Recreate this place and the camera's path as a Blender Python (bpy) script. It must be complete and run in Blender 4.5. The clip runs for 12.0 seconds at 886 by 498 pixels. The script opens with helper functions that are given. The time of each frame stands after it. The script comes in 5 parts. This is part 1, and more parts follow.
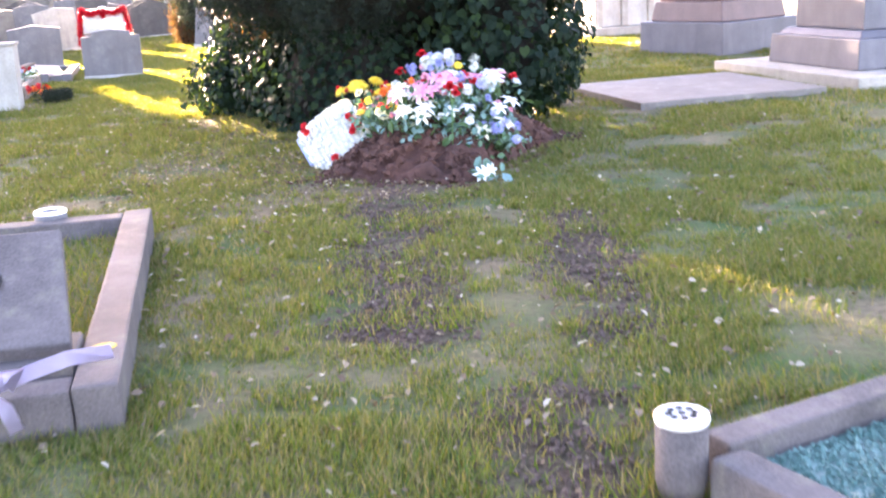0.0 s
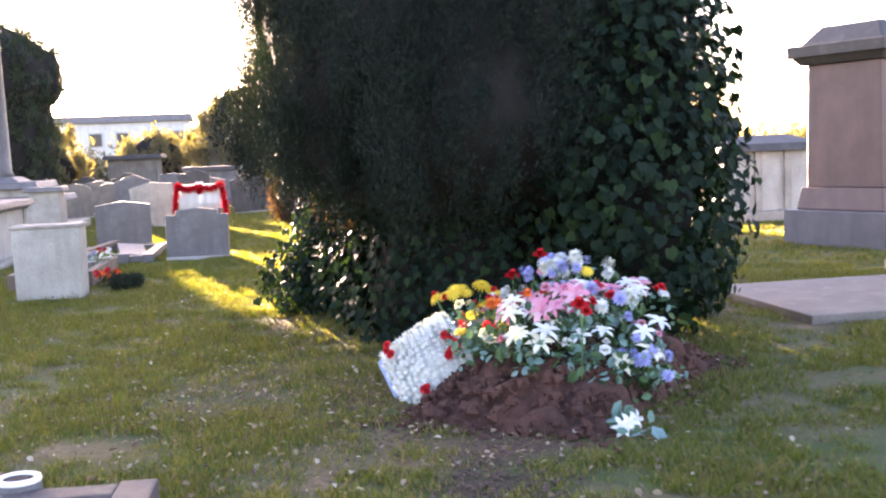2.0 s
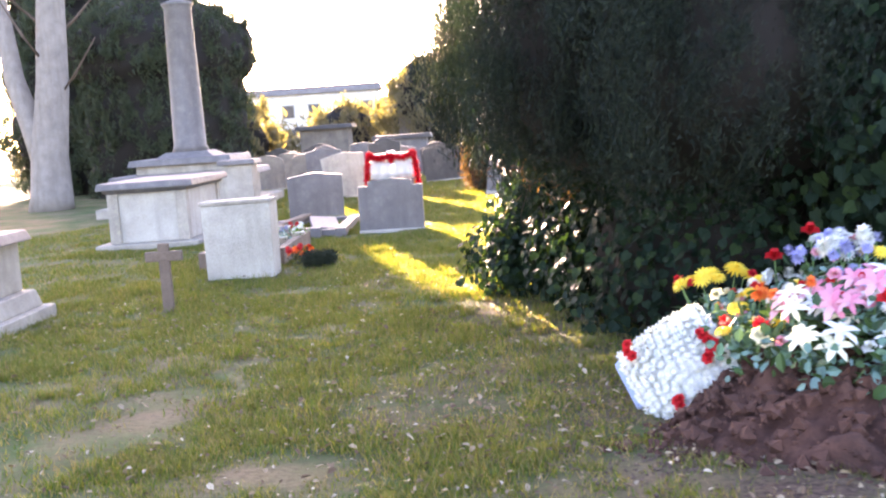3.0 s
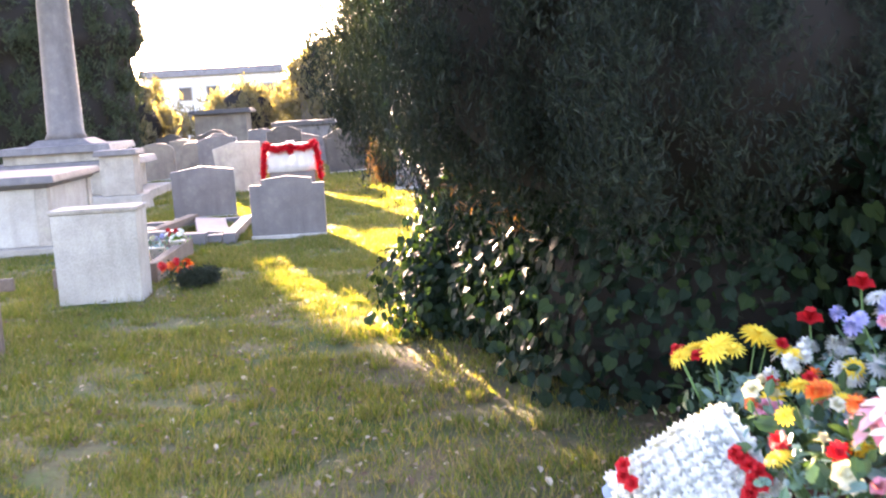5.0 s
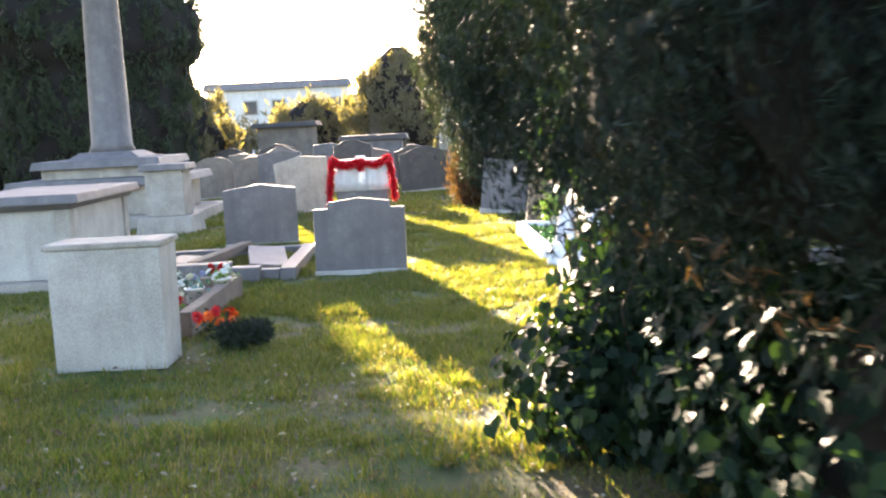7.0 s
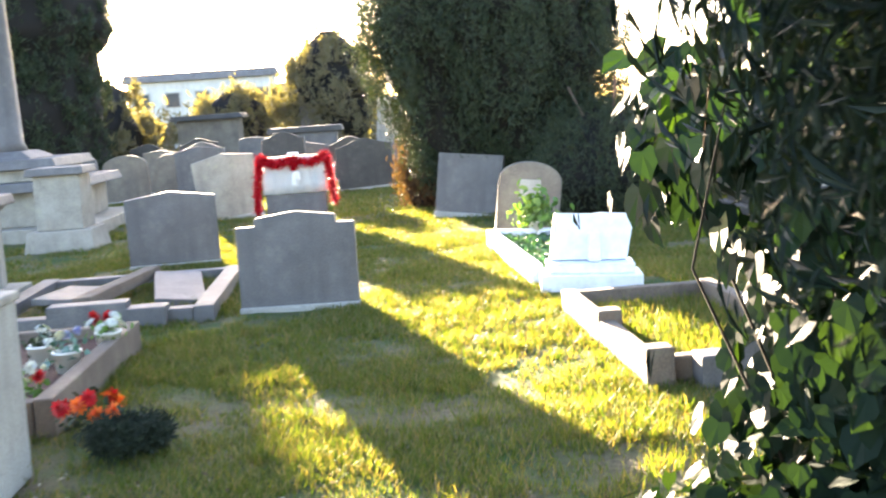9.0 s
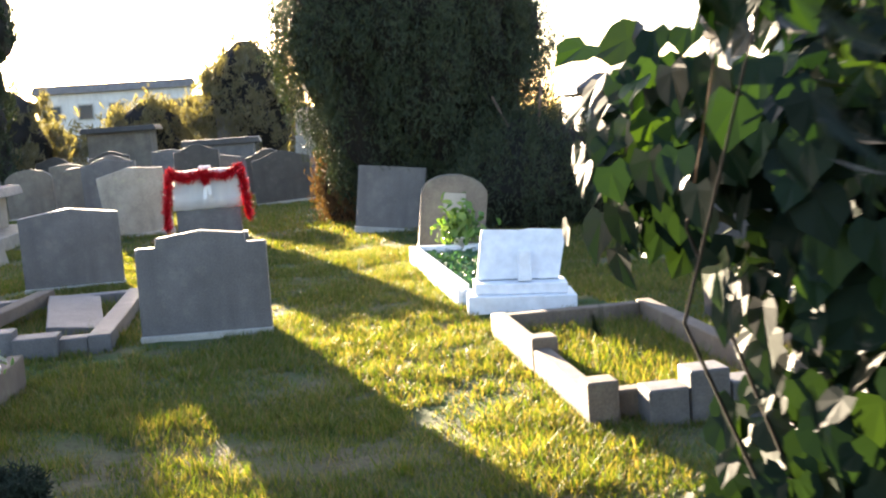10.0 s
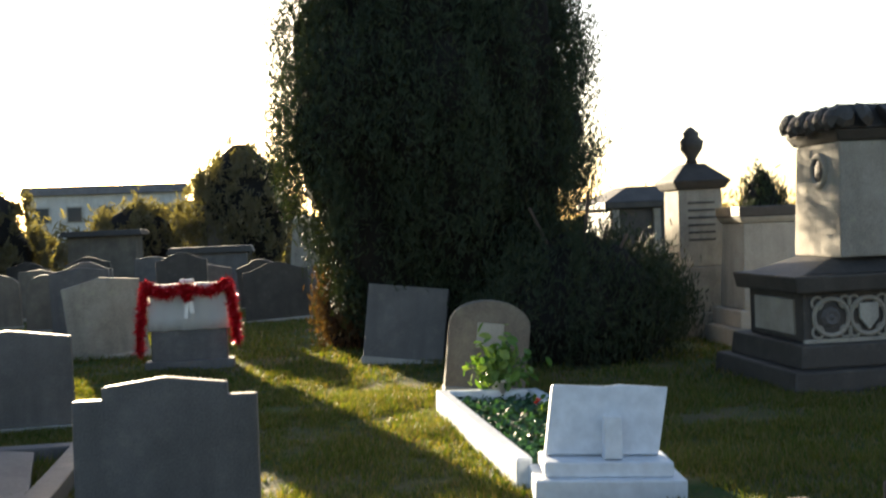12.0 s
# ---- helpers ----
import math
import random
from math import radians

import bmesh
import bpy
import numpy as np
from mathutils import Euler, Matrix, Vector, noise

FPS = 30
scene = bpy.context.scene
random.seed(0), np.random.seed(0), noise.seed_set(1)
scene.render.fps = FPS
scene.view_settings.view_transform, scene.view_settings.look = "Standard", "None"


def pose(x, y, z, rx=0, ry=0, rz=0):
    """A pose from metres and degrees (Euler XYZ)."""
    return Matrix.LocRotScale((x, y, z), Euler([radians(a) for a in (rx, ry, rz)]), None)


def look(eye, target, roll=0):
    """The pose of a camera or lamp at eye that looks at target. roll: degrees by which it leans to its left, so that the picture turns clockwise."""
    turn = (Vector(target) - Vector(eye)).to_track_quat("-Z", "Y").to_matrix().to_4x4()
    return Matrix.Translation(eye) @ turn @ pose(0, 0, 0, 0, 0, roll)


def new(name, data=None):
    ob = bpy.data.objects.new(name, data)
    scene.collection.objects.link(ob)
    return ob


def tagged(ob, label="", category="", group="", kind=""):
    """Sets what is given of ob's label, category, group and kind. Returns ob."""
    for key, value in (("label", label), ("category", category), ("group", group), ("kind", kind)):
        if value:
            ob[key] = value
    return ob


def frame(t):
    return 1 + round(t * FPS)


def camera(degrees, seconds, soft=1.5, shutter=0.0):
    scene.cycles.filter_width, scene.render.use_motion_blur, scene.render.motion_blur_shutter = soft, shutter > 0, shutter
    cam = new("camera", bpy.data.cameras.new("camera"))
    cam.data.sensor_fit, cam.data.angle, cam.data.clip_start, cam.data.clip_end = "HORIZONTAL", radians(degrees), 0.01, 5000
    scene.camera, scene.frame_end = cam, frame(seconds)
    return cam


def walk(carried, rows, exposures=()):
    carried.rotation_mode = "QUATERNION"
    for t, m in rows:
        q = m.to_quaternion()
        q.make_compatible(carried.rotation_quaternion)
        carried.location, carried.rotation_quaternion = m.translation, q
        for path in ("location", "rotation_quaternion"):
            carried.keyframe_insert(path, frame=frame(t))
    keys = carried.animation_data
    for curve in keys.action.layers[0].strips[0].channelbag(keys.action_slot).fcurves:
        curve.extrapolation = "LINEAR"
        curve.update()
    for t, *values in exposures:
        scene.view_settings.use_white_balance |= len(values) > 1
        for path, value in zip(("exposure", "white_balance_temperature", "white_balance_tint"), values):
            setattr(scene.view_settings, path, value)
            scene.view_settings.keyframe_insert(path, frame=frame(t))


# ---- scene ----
cam = camera(43.0, 12.0, soft=2.1, shutter=0.5)
PATH = [
    (0, (1.821, 0.314, 1.501), (1.497, 2.226, 1.012), -3.1),
    (0.5, (1.779, 0.857, 1.485), (1.368, 2.762, 1.034), -2.0),
    (1, (1.735, 1.39, 1.461), (1.103, 3.251, 1.092), -1.8),
    (1.5, (1.588, 1.962, 1.471), (0.931, 3.847, 1.349), -2.2),
    (2, (1.376, 2.375, 1.524), (0.876, 4.303, 1.344), -2.4),
    (2.5, (1.101, 2.97, 1.517), (0.328, 4.805, 1.332), -3.5),
    (3, (0.765, 3.457, 1.504), (-0.048, 5.27, 1.281), -4.1),
    (3.5, (0.487, 3.873, 1.524), (-0.184, 5.738, 1.253), -3.1),
    (5.5, (-0.281, 5.845, 1.601), (-0.926, 7.721, 1.347), -3.8),
    (6, (-0.609, 6.473, 1.532), (-1.174, 8.382, 1.334), -3.2),
    (6.5, (-0.848, 6.998, 1.511), (-1.482, 8.887, 1.339), -3.1),
    (7, (-1.324, 7.644, 1.502), (-2.084, 9.48, 1.276), -3.0),
    (9, (-2.525, 9.971, 1.511), (-3.173, 11.847, 1.258), -4.0),
    (9.5, (-2.63, 10.306, 1.491), (-3.15, 12.227, 1.299), -3.2),
    (10, (-2.701, 10.571, 1.492), (-3.217, 12.488, 1.25), -4.1),
    (10.5, (-2.897, 11.034, 1.479), (-3.541, 12.909, 1.22), -4.9),
    (11, (-3.142, 11.577, 1.474), (-3.872, 13.43, 1.295), -6.0),
    (11.5, (-3.438, 12.298, 1.459), (-4.014, 14.21, 1.353), -4.3),
    (12, (-3.637, 12.656, 1.495), (-4.129, 14.594, 1.452), -2.4),
]
EXPOSURES = [(0, 5.71, 7000, 41), (1.0, 5.66, 7000, 40), (1.5, 5.24, 7000, 40), (2.0, 4.89, 7000, 40), (3.0, 5.34, 7000, 40), (3.5, 5.39, 7000, 40), (5.5, 5.34, 7100, 39), (6.5, 4.94, 6800, 29), (7, 4.66, 6700, 24), (9, 4.88, 6700, 20), (9.5, 4.21, 6700, 21), (10.5, 4.01, 6600, 19), (11, 4.16, 6600, 18), (11.5, 3.44, 6700, 17), (12, 2.61, 6700, 14)]
walk(cam, [(t, look(eye, target, roll)) for t, eye, target, roll in PATH], EXPOSURES)

# ---- light ----
SUN_AZ, SUN_EL = 36.7, 7.4   # degrees to the left of +y, above the horizon
world = bpy.data.worlds.new("sky")
scene.world = world
world.use_nodes = True
wn = world.node_tree
sky = wn.nodes.new("ShaderNodeTexSky")
sky.sky_type, sky.sun_disc = "NISHITA", False
sky.sun_elevation, sky.sun_rotation = radians(SUN_EL), radians(-SUN_AZ)
sky.air_density, sky.dust_density, sky.ozone_density = 0.8, 1.2, 1.2
wn.links.new(sky.outputs[0], wn.nodes["Background"].inputs[0])
wn.nodes["Background"].inputs[1].default_value = 0.065
lamp = bpy.data.lights.new("sun", "SUN")
lamp.energy, lamp.angle, lamp.color = 5.0, radians(0.53), (1.0, 0.86, 0.6)
sun = new("sun", lamp)
sd = Vector((-math.sin(radians(SUN_AZ)) * math.cos(radians(SUN_EL)), math.cos(radians(SUN_AZ)) * math.cos(radians(SUN_EL)), math.sin(radians(SUN_EL))))
sun.matrix_world = look(sd * 60, (0, 0, 0))


# ---- materials ----
def mat(name, color, rough=0.8, metal=0.0, spec=0.3):
    m = bpy.data.materials.new(name)
    m.use_nodes = True
    b = m.node_tree.nodes["Principled BSDF"]
    b.inputs["Base Color"].default_value = (*color, 1)
    b.inputs["Roughness"].default_value, b.inputs["Metallic"].default_value = rough, metal
    b.inputs["Specular IOR Level"].default_value = spec
    return m


def node(m, kind, **values):
    n = m.node_tree.nodes.new(kind)
    for k, v in values.items():
        n.inputs[k].default_value = v
    return n


def link(m, a, b):
    m.node_tree.links.new(a, b)


def ramp(m, src, stops):
    n = m.node_tree.nodes.new("ShaderNodeValToRGB")
    e = n.color_ramp.elements
    while len(e) < len(stops):
        e.new(0.5)
    for el, (p, c) in zip(e, stops):
        el.position, el.color = p, (*c, 1) if len(c) == 3 else c
    link(m, src, n.inputs[0])
    return n.outputs[0]


def mix(m, fac, a, b, mode="MIX"):
    n = m.node_tree.nodes.new("ShaderNodeMix")
    n.data_type, n.blend_type = "RGBA", mode
    for sock, v in ((n.inputs[0], fac), (n.inputs[6], a), (n.inputs[7], b)):
        if hasattr(v, "links"):
            link(m, v, sock)
        else:
            sock.default_value = v if isinstance(v, float) else (*v, 1)
    return n.outputs[2]


def tex(m, scale, detail=6.0, rough=0.6, space="Object"):
    c = m.node_tree.nodes.new("ShaderNodeTexCoord")
    n = node(m, "ShaderNodeTexNoise", Scale=scale, Detail=detail, Roughness=rough)
    link(m, c.outputs[space], n.inputs["Vector"])
    return n.outputs["Fac"]


def bump(m, height, strength=0.4, distance=0.01):
    n = node(m, "ShaderNodeBump", Strength=strength, Distance=distance)
    link(m, height, n.inputs["Height"])
    link(m, n.outputs[0], m.node_tree.nodes["Principled BSDF"].inputs["Normal"])


def base(m, col):
    link(m, col, m.node_tree.nodes["Principled BSDF"].inputs["Base Color"])


def stone(name, light, dark, lichen=None, amount=0.5, rough=0.85, grain=90.0, streak=True, relief=0.5, spec=0.3):
    """Weathered stone: broad stains, run-off streaks, fine grain and lichen spots."""
    m = mat(name, light, rough, 0.0, spec)
    c = ramp(m, tex(m, 3.5), [(0.32, dark), (0.68, light)])
    if streak:
        t = m.node_tree.nodes.new("ShaderNodeTexCoord")
        mp = node(m, "ShaderNodeMapping", Scale=(4.5, 4.5, 0.55))
        n = node(m, "ShaderNodeTexNoise", Scale=1.6, Detail=5.0)
        link(m, t.outputs["Object"], mp.inputs[0])
        link(m, mp.outputs[0], n.inputs["Vector"])
        c = mix(m, ramp(m, n.outputs["Fac"], [(0.45, (0, 0, 0)), (0.75, (0.55, 0.55, 0.55))]), c, tuple(0.6 * v for v in dark))
    g = tex(m, grain, 3.0)
    c = mix(m, 0.35, c, ramp(m, g, [(0.3, tuple(0.6 * v for v in dark)), (0.7, tuple(min(1, 1.15 * v) for v in light))]))
    if lichen:
        c = mix(m, ramp(m, tex(m, 7.0, 8.0, 0.7), [(0.58 - 0.1 * amount, (0, 0, 0)), (0.78 - 0.1 * amount, (0.5, 0.5, 0.5))]), c, lichen)
    base(m, c)
    h = m.node_tree.nodes.new("ShaderNodeMath")
    h.operation = "ADD"
    link(m, g, h.inputs[0])
    link(m, tex(m, 18.0, 5.0), h.inputs[1])
    bump(m, h.outputs[0], relief, 0.006)
    return m


def leafy(name, colors, rough=0.55, trans=0.35, spec=0.3, island=True, through_leaf=(1.0, 1.0, 0.3)):
    """Leaf: colour varies from leaf to leaf, and light passes through."""
    m = mat(name, colors[0], rough, 0.0, spec)
    g = m.node_tree.nodes.new("ShaderNodeNewGeometry")
    o = m.node_tree.nodes.new("ShaderNodeObjectInfo")
    src = g.outputs["Random Per Island"] if island else o.outputs["Random"]
    c = ramp(m, src, [(i / max(1, len(colors) - 1), c) for i, c in enumerate(colors)])
    base(m, c)
    if trans:
        b = m.node_tree.nodes["Principled BSDF"]
        t = node(m, "ShaderNodeBsdfTranslucent")
        link(m, mix(m, 1.0, c, through_leaf, "MULTIPLY"), t.inputs["Color"])
        x = m.node_tree.nodes.new("ShaderNodeMixShader")
        x.inputs[0].default_value = trans
        link(m, b.outputs[0], x.inputs[1])
        link(m, t.outputs[0], x.inputs[2])
        link(m, x.outputs[0], m.node_tree.nodes["Material Output"].inputs[0])
    return m


LIMESTONE = stone("limestone", (0.38, 0.345, 0.29), (0.2, 0.18, 0.15), (0.35, 0.36, 0.2), 0.2)
CONCRETE = stone("pale_concrete", (0.45, 0.43, 0.38), (0.27, 0.25, 0.215), (0.2, 0.19, 0.14), 0.45)
GREYSTONE = stone("grey_stone", (0.15, 0.138, 0.135), (0.075, 0.07, 0.068), (0.19, 0.175, 0.14), 0.25, rough=0.62, spec=0.45)
KERBSTONE = stone("kerb_stone", (0.12, 0.102, 0.096), (0.05, 0.043, 0.039), (0.15, 0.15, 0.09), 0.5, streak=False)
BUFFSTONE = stone("buff_kerb_stone", (0.185, 0.14, 0.105), (0.1, 0.075, 0.057), (0.2, 0.19, 0.12), 0.35, streak=False)
MARBLE = stone("white_marble", (0.76, 0.79, 0.83), (0.72, 0.75, 0.79), None, 0, 0.4, 12.0, streak=False, relief=0.12)
GRANITE = stone("grey_granite", (0.13, 0.122, 0.132), (0.08, 0.077, 0.085), None, 0, 0.5, 160.0, streak=True, relief=0.15)
REDGRANITE = stone("red_granite", (0.15, 0.09, 0.08), (0.09, 0.06, 0.055), None, 0, 0.45, 150.0, relief=0.15)
WEATHERED = stone("weathered_sandstone", (0.23, 0.2, 0.16), (0.12, 0.1, 0.085), (0.25, 0.24, 0.15), 0.2)
DARKSTONE = stone("sooty_stone", (0.07, 0.062, 0.054), (0.026, 0.023, 0.021), (0.12, 0.11, 0.09), 0.1, rough=0.6, spec=0.45)
SLABSTONE = stone("pale_slab", (0.17, 0.15, 0.13), (0.115, 0.1, 0.086), (0.3, 0.3, 0.25), 0.2, streak=False)
PLASTER = stone("pale_render", (0.62, 0.6, 0.56), (0.48, 0.46, 0.43), None)
SOIL = stone("red_brown_soil", (0.085, 0.037, 0.026), (0.027, 0.013, 0.01), (0.14, 0.07, 0.048), 0.2, 0.95, 60.0, False, 1.0)
WOOD = stone("weathered_wood", (0.17, 0.125, 0.095), (0.09, 0.065, 0.05), None, rough=0.8)
BARK = stone("bark", (0.14, 0.1, 0.075), (0.06, 0.042, 0.03), None, rough=0.9, relief=1.0)
GREYBARK = stone("grey_bark", (0.27, 0.24, 0.21), (0.15, 0.13, 0.115), None, rough=0.9, relief=1.0)
CHIPS = stone("green_glass_chips", (0.09, 0.2, 0.17), (0.03, 0.09, 0.075), (0.34, 0.42, 0.38), 0.2, 0.35, 40.0, False, 1.0)
GLASSY = mat("window_glass", (0.05, 0.06, 0.07), 0.1, 0.0, 0.6)
TILE = stone("roof_slate", (0.2, 0.19, 0.19), (0.12, 0.11, 0.11), None)
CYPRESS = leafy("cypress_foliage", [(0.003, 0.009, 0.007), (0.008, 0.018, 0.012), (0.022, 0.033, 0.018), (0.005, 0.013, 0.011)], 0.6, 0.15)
# near-black: the deep shade within crowns and ivy, put into a colour
INNERSHADE = mat("inner_shade", (0.012, 0.01, 0.008), 0.95)
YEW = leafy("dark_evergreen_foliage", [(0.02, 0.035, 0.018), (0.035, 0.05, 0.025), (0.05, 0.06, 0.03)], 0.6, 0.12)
BROWNFOL = leafy("browned_foliage", [(0.085, 0.042, 0.022), (0.13, 0.07, 0.033), (0.055, 0.034, 0.02)], 0.8, 0.25)
# far foliage: distance haze is put into this paler leaf colour
HAZEFOL = leafy("hazed_foliage", [(0.15, 0.14, 0.09), (0.22, 0.18, 0.11), (0.18, 0.16, 0.12)], 0.8, 0.4)
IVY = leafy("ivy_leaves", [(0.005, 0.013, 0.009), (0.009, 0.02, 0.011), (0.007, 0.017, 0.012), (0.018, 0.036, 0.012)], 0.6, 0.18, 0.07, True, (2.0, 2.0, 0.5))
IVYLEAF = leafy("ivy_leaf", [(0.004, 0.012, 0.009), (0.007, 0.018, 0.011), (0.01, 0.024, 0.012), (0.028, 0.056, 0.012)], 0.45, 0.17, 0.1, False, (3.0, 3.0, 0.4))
STEM = mat("green_stem", (0.1, 0.2, 0.06), 0.6)
VINE = mat("ivy_vine", (0.035, 0.026, 0.018), 0.9)
GRASS = leafy("grass_blades", [(0.045, 0.085, 0.016), (0.07, 0.11, 0.022), (0.1, 0.13, 0.028), (0.135, 0.145, 0.036), (0.19, 0.15, 0.08), (0.23, 0.18, 0.11)], 0.6, 0.45, 0.2, True, (1.2, 1.15, 0.22))
LITTER = leafy("dead_leaves", [(0.16, 0.11, 0.07), (0.08, 0.05, 0.034), (0.28, 0.22, 0.15), (0.1, 0.065, 0.042), (0.4, 0.35, 0.28)], 0.8, 0.15)
WHITE_P = leafy("white_petals", [(0.7, 0.7, 0.66), (0.56, 0.58, 0.62)], 0.7, 0.25)
CREAM_P = leafy("cream_petals", [(0.66, 0.62, 0.44), (0.7, 0.68, 0.55)], 0.7, 0.25)
RED_P = leafy("red_petals", [(0.6, 0.015, 0.02), (0.42, 0.01, 0.015)], 0.65, 0.2)
PINK_P = leafy("pink_petals", [(0.6, 0.16, 0.27), (0.68, 0.42, 0.47)], 0.7, 0.25)
YELLOW_P = leafy("yellow_petals", [(0.85, 0.55, 0.03), (0.8, 0.62, 0.08)], 0.7, 0.25)
BLUE_P = leafy("lilac_blue_petals", [(0.3, 0.3, 0.65), (0.42, 0.45, 0.75)], 0.7, 0.25)
ORANGE_P = leafy("orange_petals", [(0.8, 0.2, 0.03), (0.75, 0.12, 0.03)], 0.7, 0.25)
EUCA = leafy("blue_green_leaves", [(0.16, 0.26, 0.26), (0.1, 0.2, 0.17), (0.06, 0.13, 0.06)], 0.5, 0.2)
GREENERY = leafy("dark_green_leaves", [(0.02, 0.05, 0.02), (0.035, 0.08, 0.025), (0.06, 0.11, 0.04)], 0.5, 0.2)
WRAP = mat("blue_grey_base", (0.2, 0.27, 0.42), 0.6)
CLOTH = mat("white_cloth", (0.8, 0.78, 0.75), 0.85)
TINSEL = mat("red_tinsel", (0.6, 0.02, 0.03), 0.25, 0.6)
RIBBON = mat("lavender_ribbon", (0.62, 0.57, 0.78), 0.45)
PLASTIC = mat("white_plastic", (0.75, 0.72, 0.66), 0.45)
DARK = mat("dark_hole", (0.015, 0.015, 0.015), 0.9)
BLACKFOL = leafy("dark_wreath_moss", [(0.012, 0.02, 0.012), (0.02, 0.03, 0.015)], 0.8, 0.0)
LICHEN = mat("orange_lichen", (0.6, 0.42, 0.1), 0.9)

# lawn: patchy green and straw, bare trodden earth along the tracks
LAWN = mat("lawn", (0.08, 0.12, 0.03), 0.95, 0.0, 0.1)
_g = ramp(LAWN, tex(LAWN, 1.1, 6.0), [(0.34, (0.15, 0.115, 0.07)), (0.47, (0.1, 0.1, 0.048)), (0.62, (0.04, 0.08, 0.022))])
_g = mix(LAWN, ramp(LAWN, tex(LAWN, 26.0, 5.0), [(0.46, (0, 0, 0)), (0.66, (0.75, 0.75, 0.75))]), _g, (0.07, 0.06, 0.035))
_v = LAWN.node_tree.nodes.new("ShaderNodeAttribute")
_v.attribute_name = "bare"
_g = mix(LAWN, _v.outputs["Fac"], _g, ramp(LAWN, tex(LAWN, 30.0, 6.0), [(0.35, (0.035, 0.023, 0.018)), (0.65, (0.115, 0.076, 0.056))]))
base(LAWN, _g)
bump(LAWN, tex(LAWN, 45.0, 6.0), 0.9, 0.02)


# ---- builders ----
def part(name, bm, material, parent, label=""):
    """Links a bmesh as one mesh object under a thing or under a part."""
    me = bpy.data.meshes.new(name)
    bm.to_mesh(me)
    bm.free()
    me.materials.append(material)
    ob = new(name, me)
    ob.parent = parent
    return tagged(ob, label)


def raw(name, verts, faces, material, parent=None, smooth=False):
    """One mesh from arrays of verts and equal-sized faces."""
    verts, faces = np.asarray(verts, dtype=np.float32).reshape(-1, 3), np.asarray(faces, dtype=np.int32)
    me = bpy.data.meshes.new(name)
    n, k = faces.shape
    me.vertices.add(len(verts))
    me.vertices.foreach_set("co", verts.ravel())
    me.loops.add(n * k)
    me.loops.foreach_set("vertex_index", faces.ravel())
    me.polygons.add(n)
    me.polygons.foreach_set("loop_start", np.arange(0, n * k, k, dtype=np.int32))
    me.polygons.foreach_set("use_smooth", np.full(n, smooth))
    me.update(calc_edges=True)
    me.materials.append(material)
    ob = new(name, me)
    ob.parent = parent
    return ob


def thing(name, x, y, z=0.0, rz=0.0, label="", category="", group="", kind="", rx=0.0, ry=0.0):
    ob = new(name)
    ob.matrix_world = pose(x, y, z, rx, ry, rz)
    ob.empty_display_size = 0.1
    return tagged(ob, label, category, group, kind)


def block(w, d, h, at=(0, 0, 0), top=1.0, bevel=0.012, rot=None, topd=None, rough=0.0, seed=0):
    """A bevelled block on its base centre; top: how far it narrows upwards."""
    bm = bmesh.new()
    bmesh.ops.create_cube(bm, size=1)
    topd = top if topd is None else topd
    for v in bm.verts:
        f, fd = (top, topd) if v.co.z > 0 else (1, 1)
        v.co = Vector((v.co.x * w * f, v.co.y * d * fd, (v.co.z + 0.5) * h))
    if bevel:
        bmesh.ops.bevel(bm, geom=bm.edges[:], offset=min(bevel, 0.3 * min(w, d, h)), segments=2, profile=0.6, affect="EDGES")
    if rough:
        bmesh.ops.subdivide_edges(bm, edges=[e for e in bm.edges if e.calc_length() > 0.08], cuts=5, use_grid_fill=True)
        for v in bm.verts:
            v.co += noise.noise_vector(v.co * 7 + Vector((seed, 0, 0))) * rough
    m = Matrix.Translation(at)
    if rot is not None:
        m = m @ Euler([radians(a) for a in rot]).to_matrix().to_4x4()
    bm.transform(m)
    return bm


def profile(points, thick, at=(0, 0, 0), rot=(0, 0, 0), bevel=0.01):
    """An outline in x and z, made thick along y, with bevelled edges."""
    bm = bmesh.new()
    vs = [bm.verts.new((x, -thick / 2, z)) for x, z in points]
    f = bm.faces.new(vs)
    r = bmesh.ops.extrude_face_region(bm, geom=[f])
    for v in r["geom"]:
        if isinstance(v, bmesh.types.BMVert):
            v.co.y += thick
    bmesh.ops.recalc_face_normals(bm, faces=bm.faces[:])
    if bevel:
        sharp = [e for e in bm.edges if e.calc_face_angle(0) > 0.6]
        bmesh.ops.bevel(bm, geom=sharp, offset=bevel, segments=2, profile=0.6, affect="EDGES")
    bm.transform(Matrix.Translation(at) @ Euler([radians(a) for a in rot]).to_matrix().to_4x4())
    return bm


def lathe(rz, n=20, at=(0, 0, 0), square=False):
    """A turned solid from (radius, height) pairs."""
    bm = bmesh.new()
    rings = []
    for r, z in rz:
        rings.append([bm.verts.new((r * math.cos(2 * math.pi * k / n), r * math.sin(2 * math.pi * k / n), z)) for k in range(n)])
    for a, b in zip(rings, rings[1:]):
        for k in range(n):
            f = bm.faces.new((a[k], a[(k + 1) % n], b[(k + 1) % n], b[k]))
            f.smooth = n > 8
    bm.faces.new(rings[0][::-1])
    bm.faces.new(rings[-1])
    bm.transform(Matrix.Translation(at) @ (Matrix.Rotation(radians(45), 4, "Z") if square else Matrix.Identity(4)))
    return bm


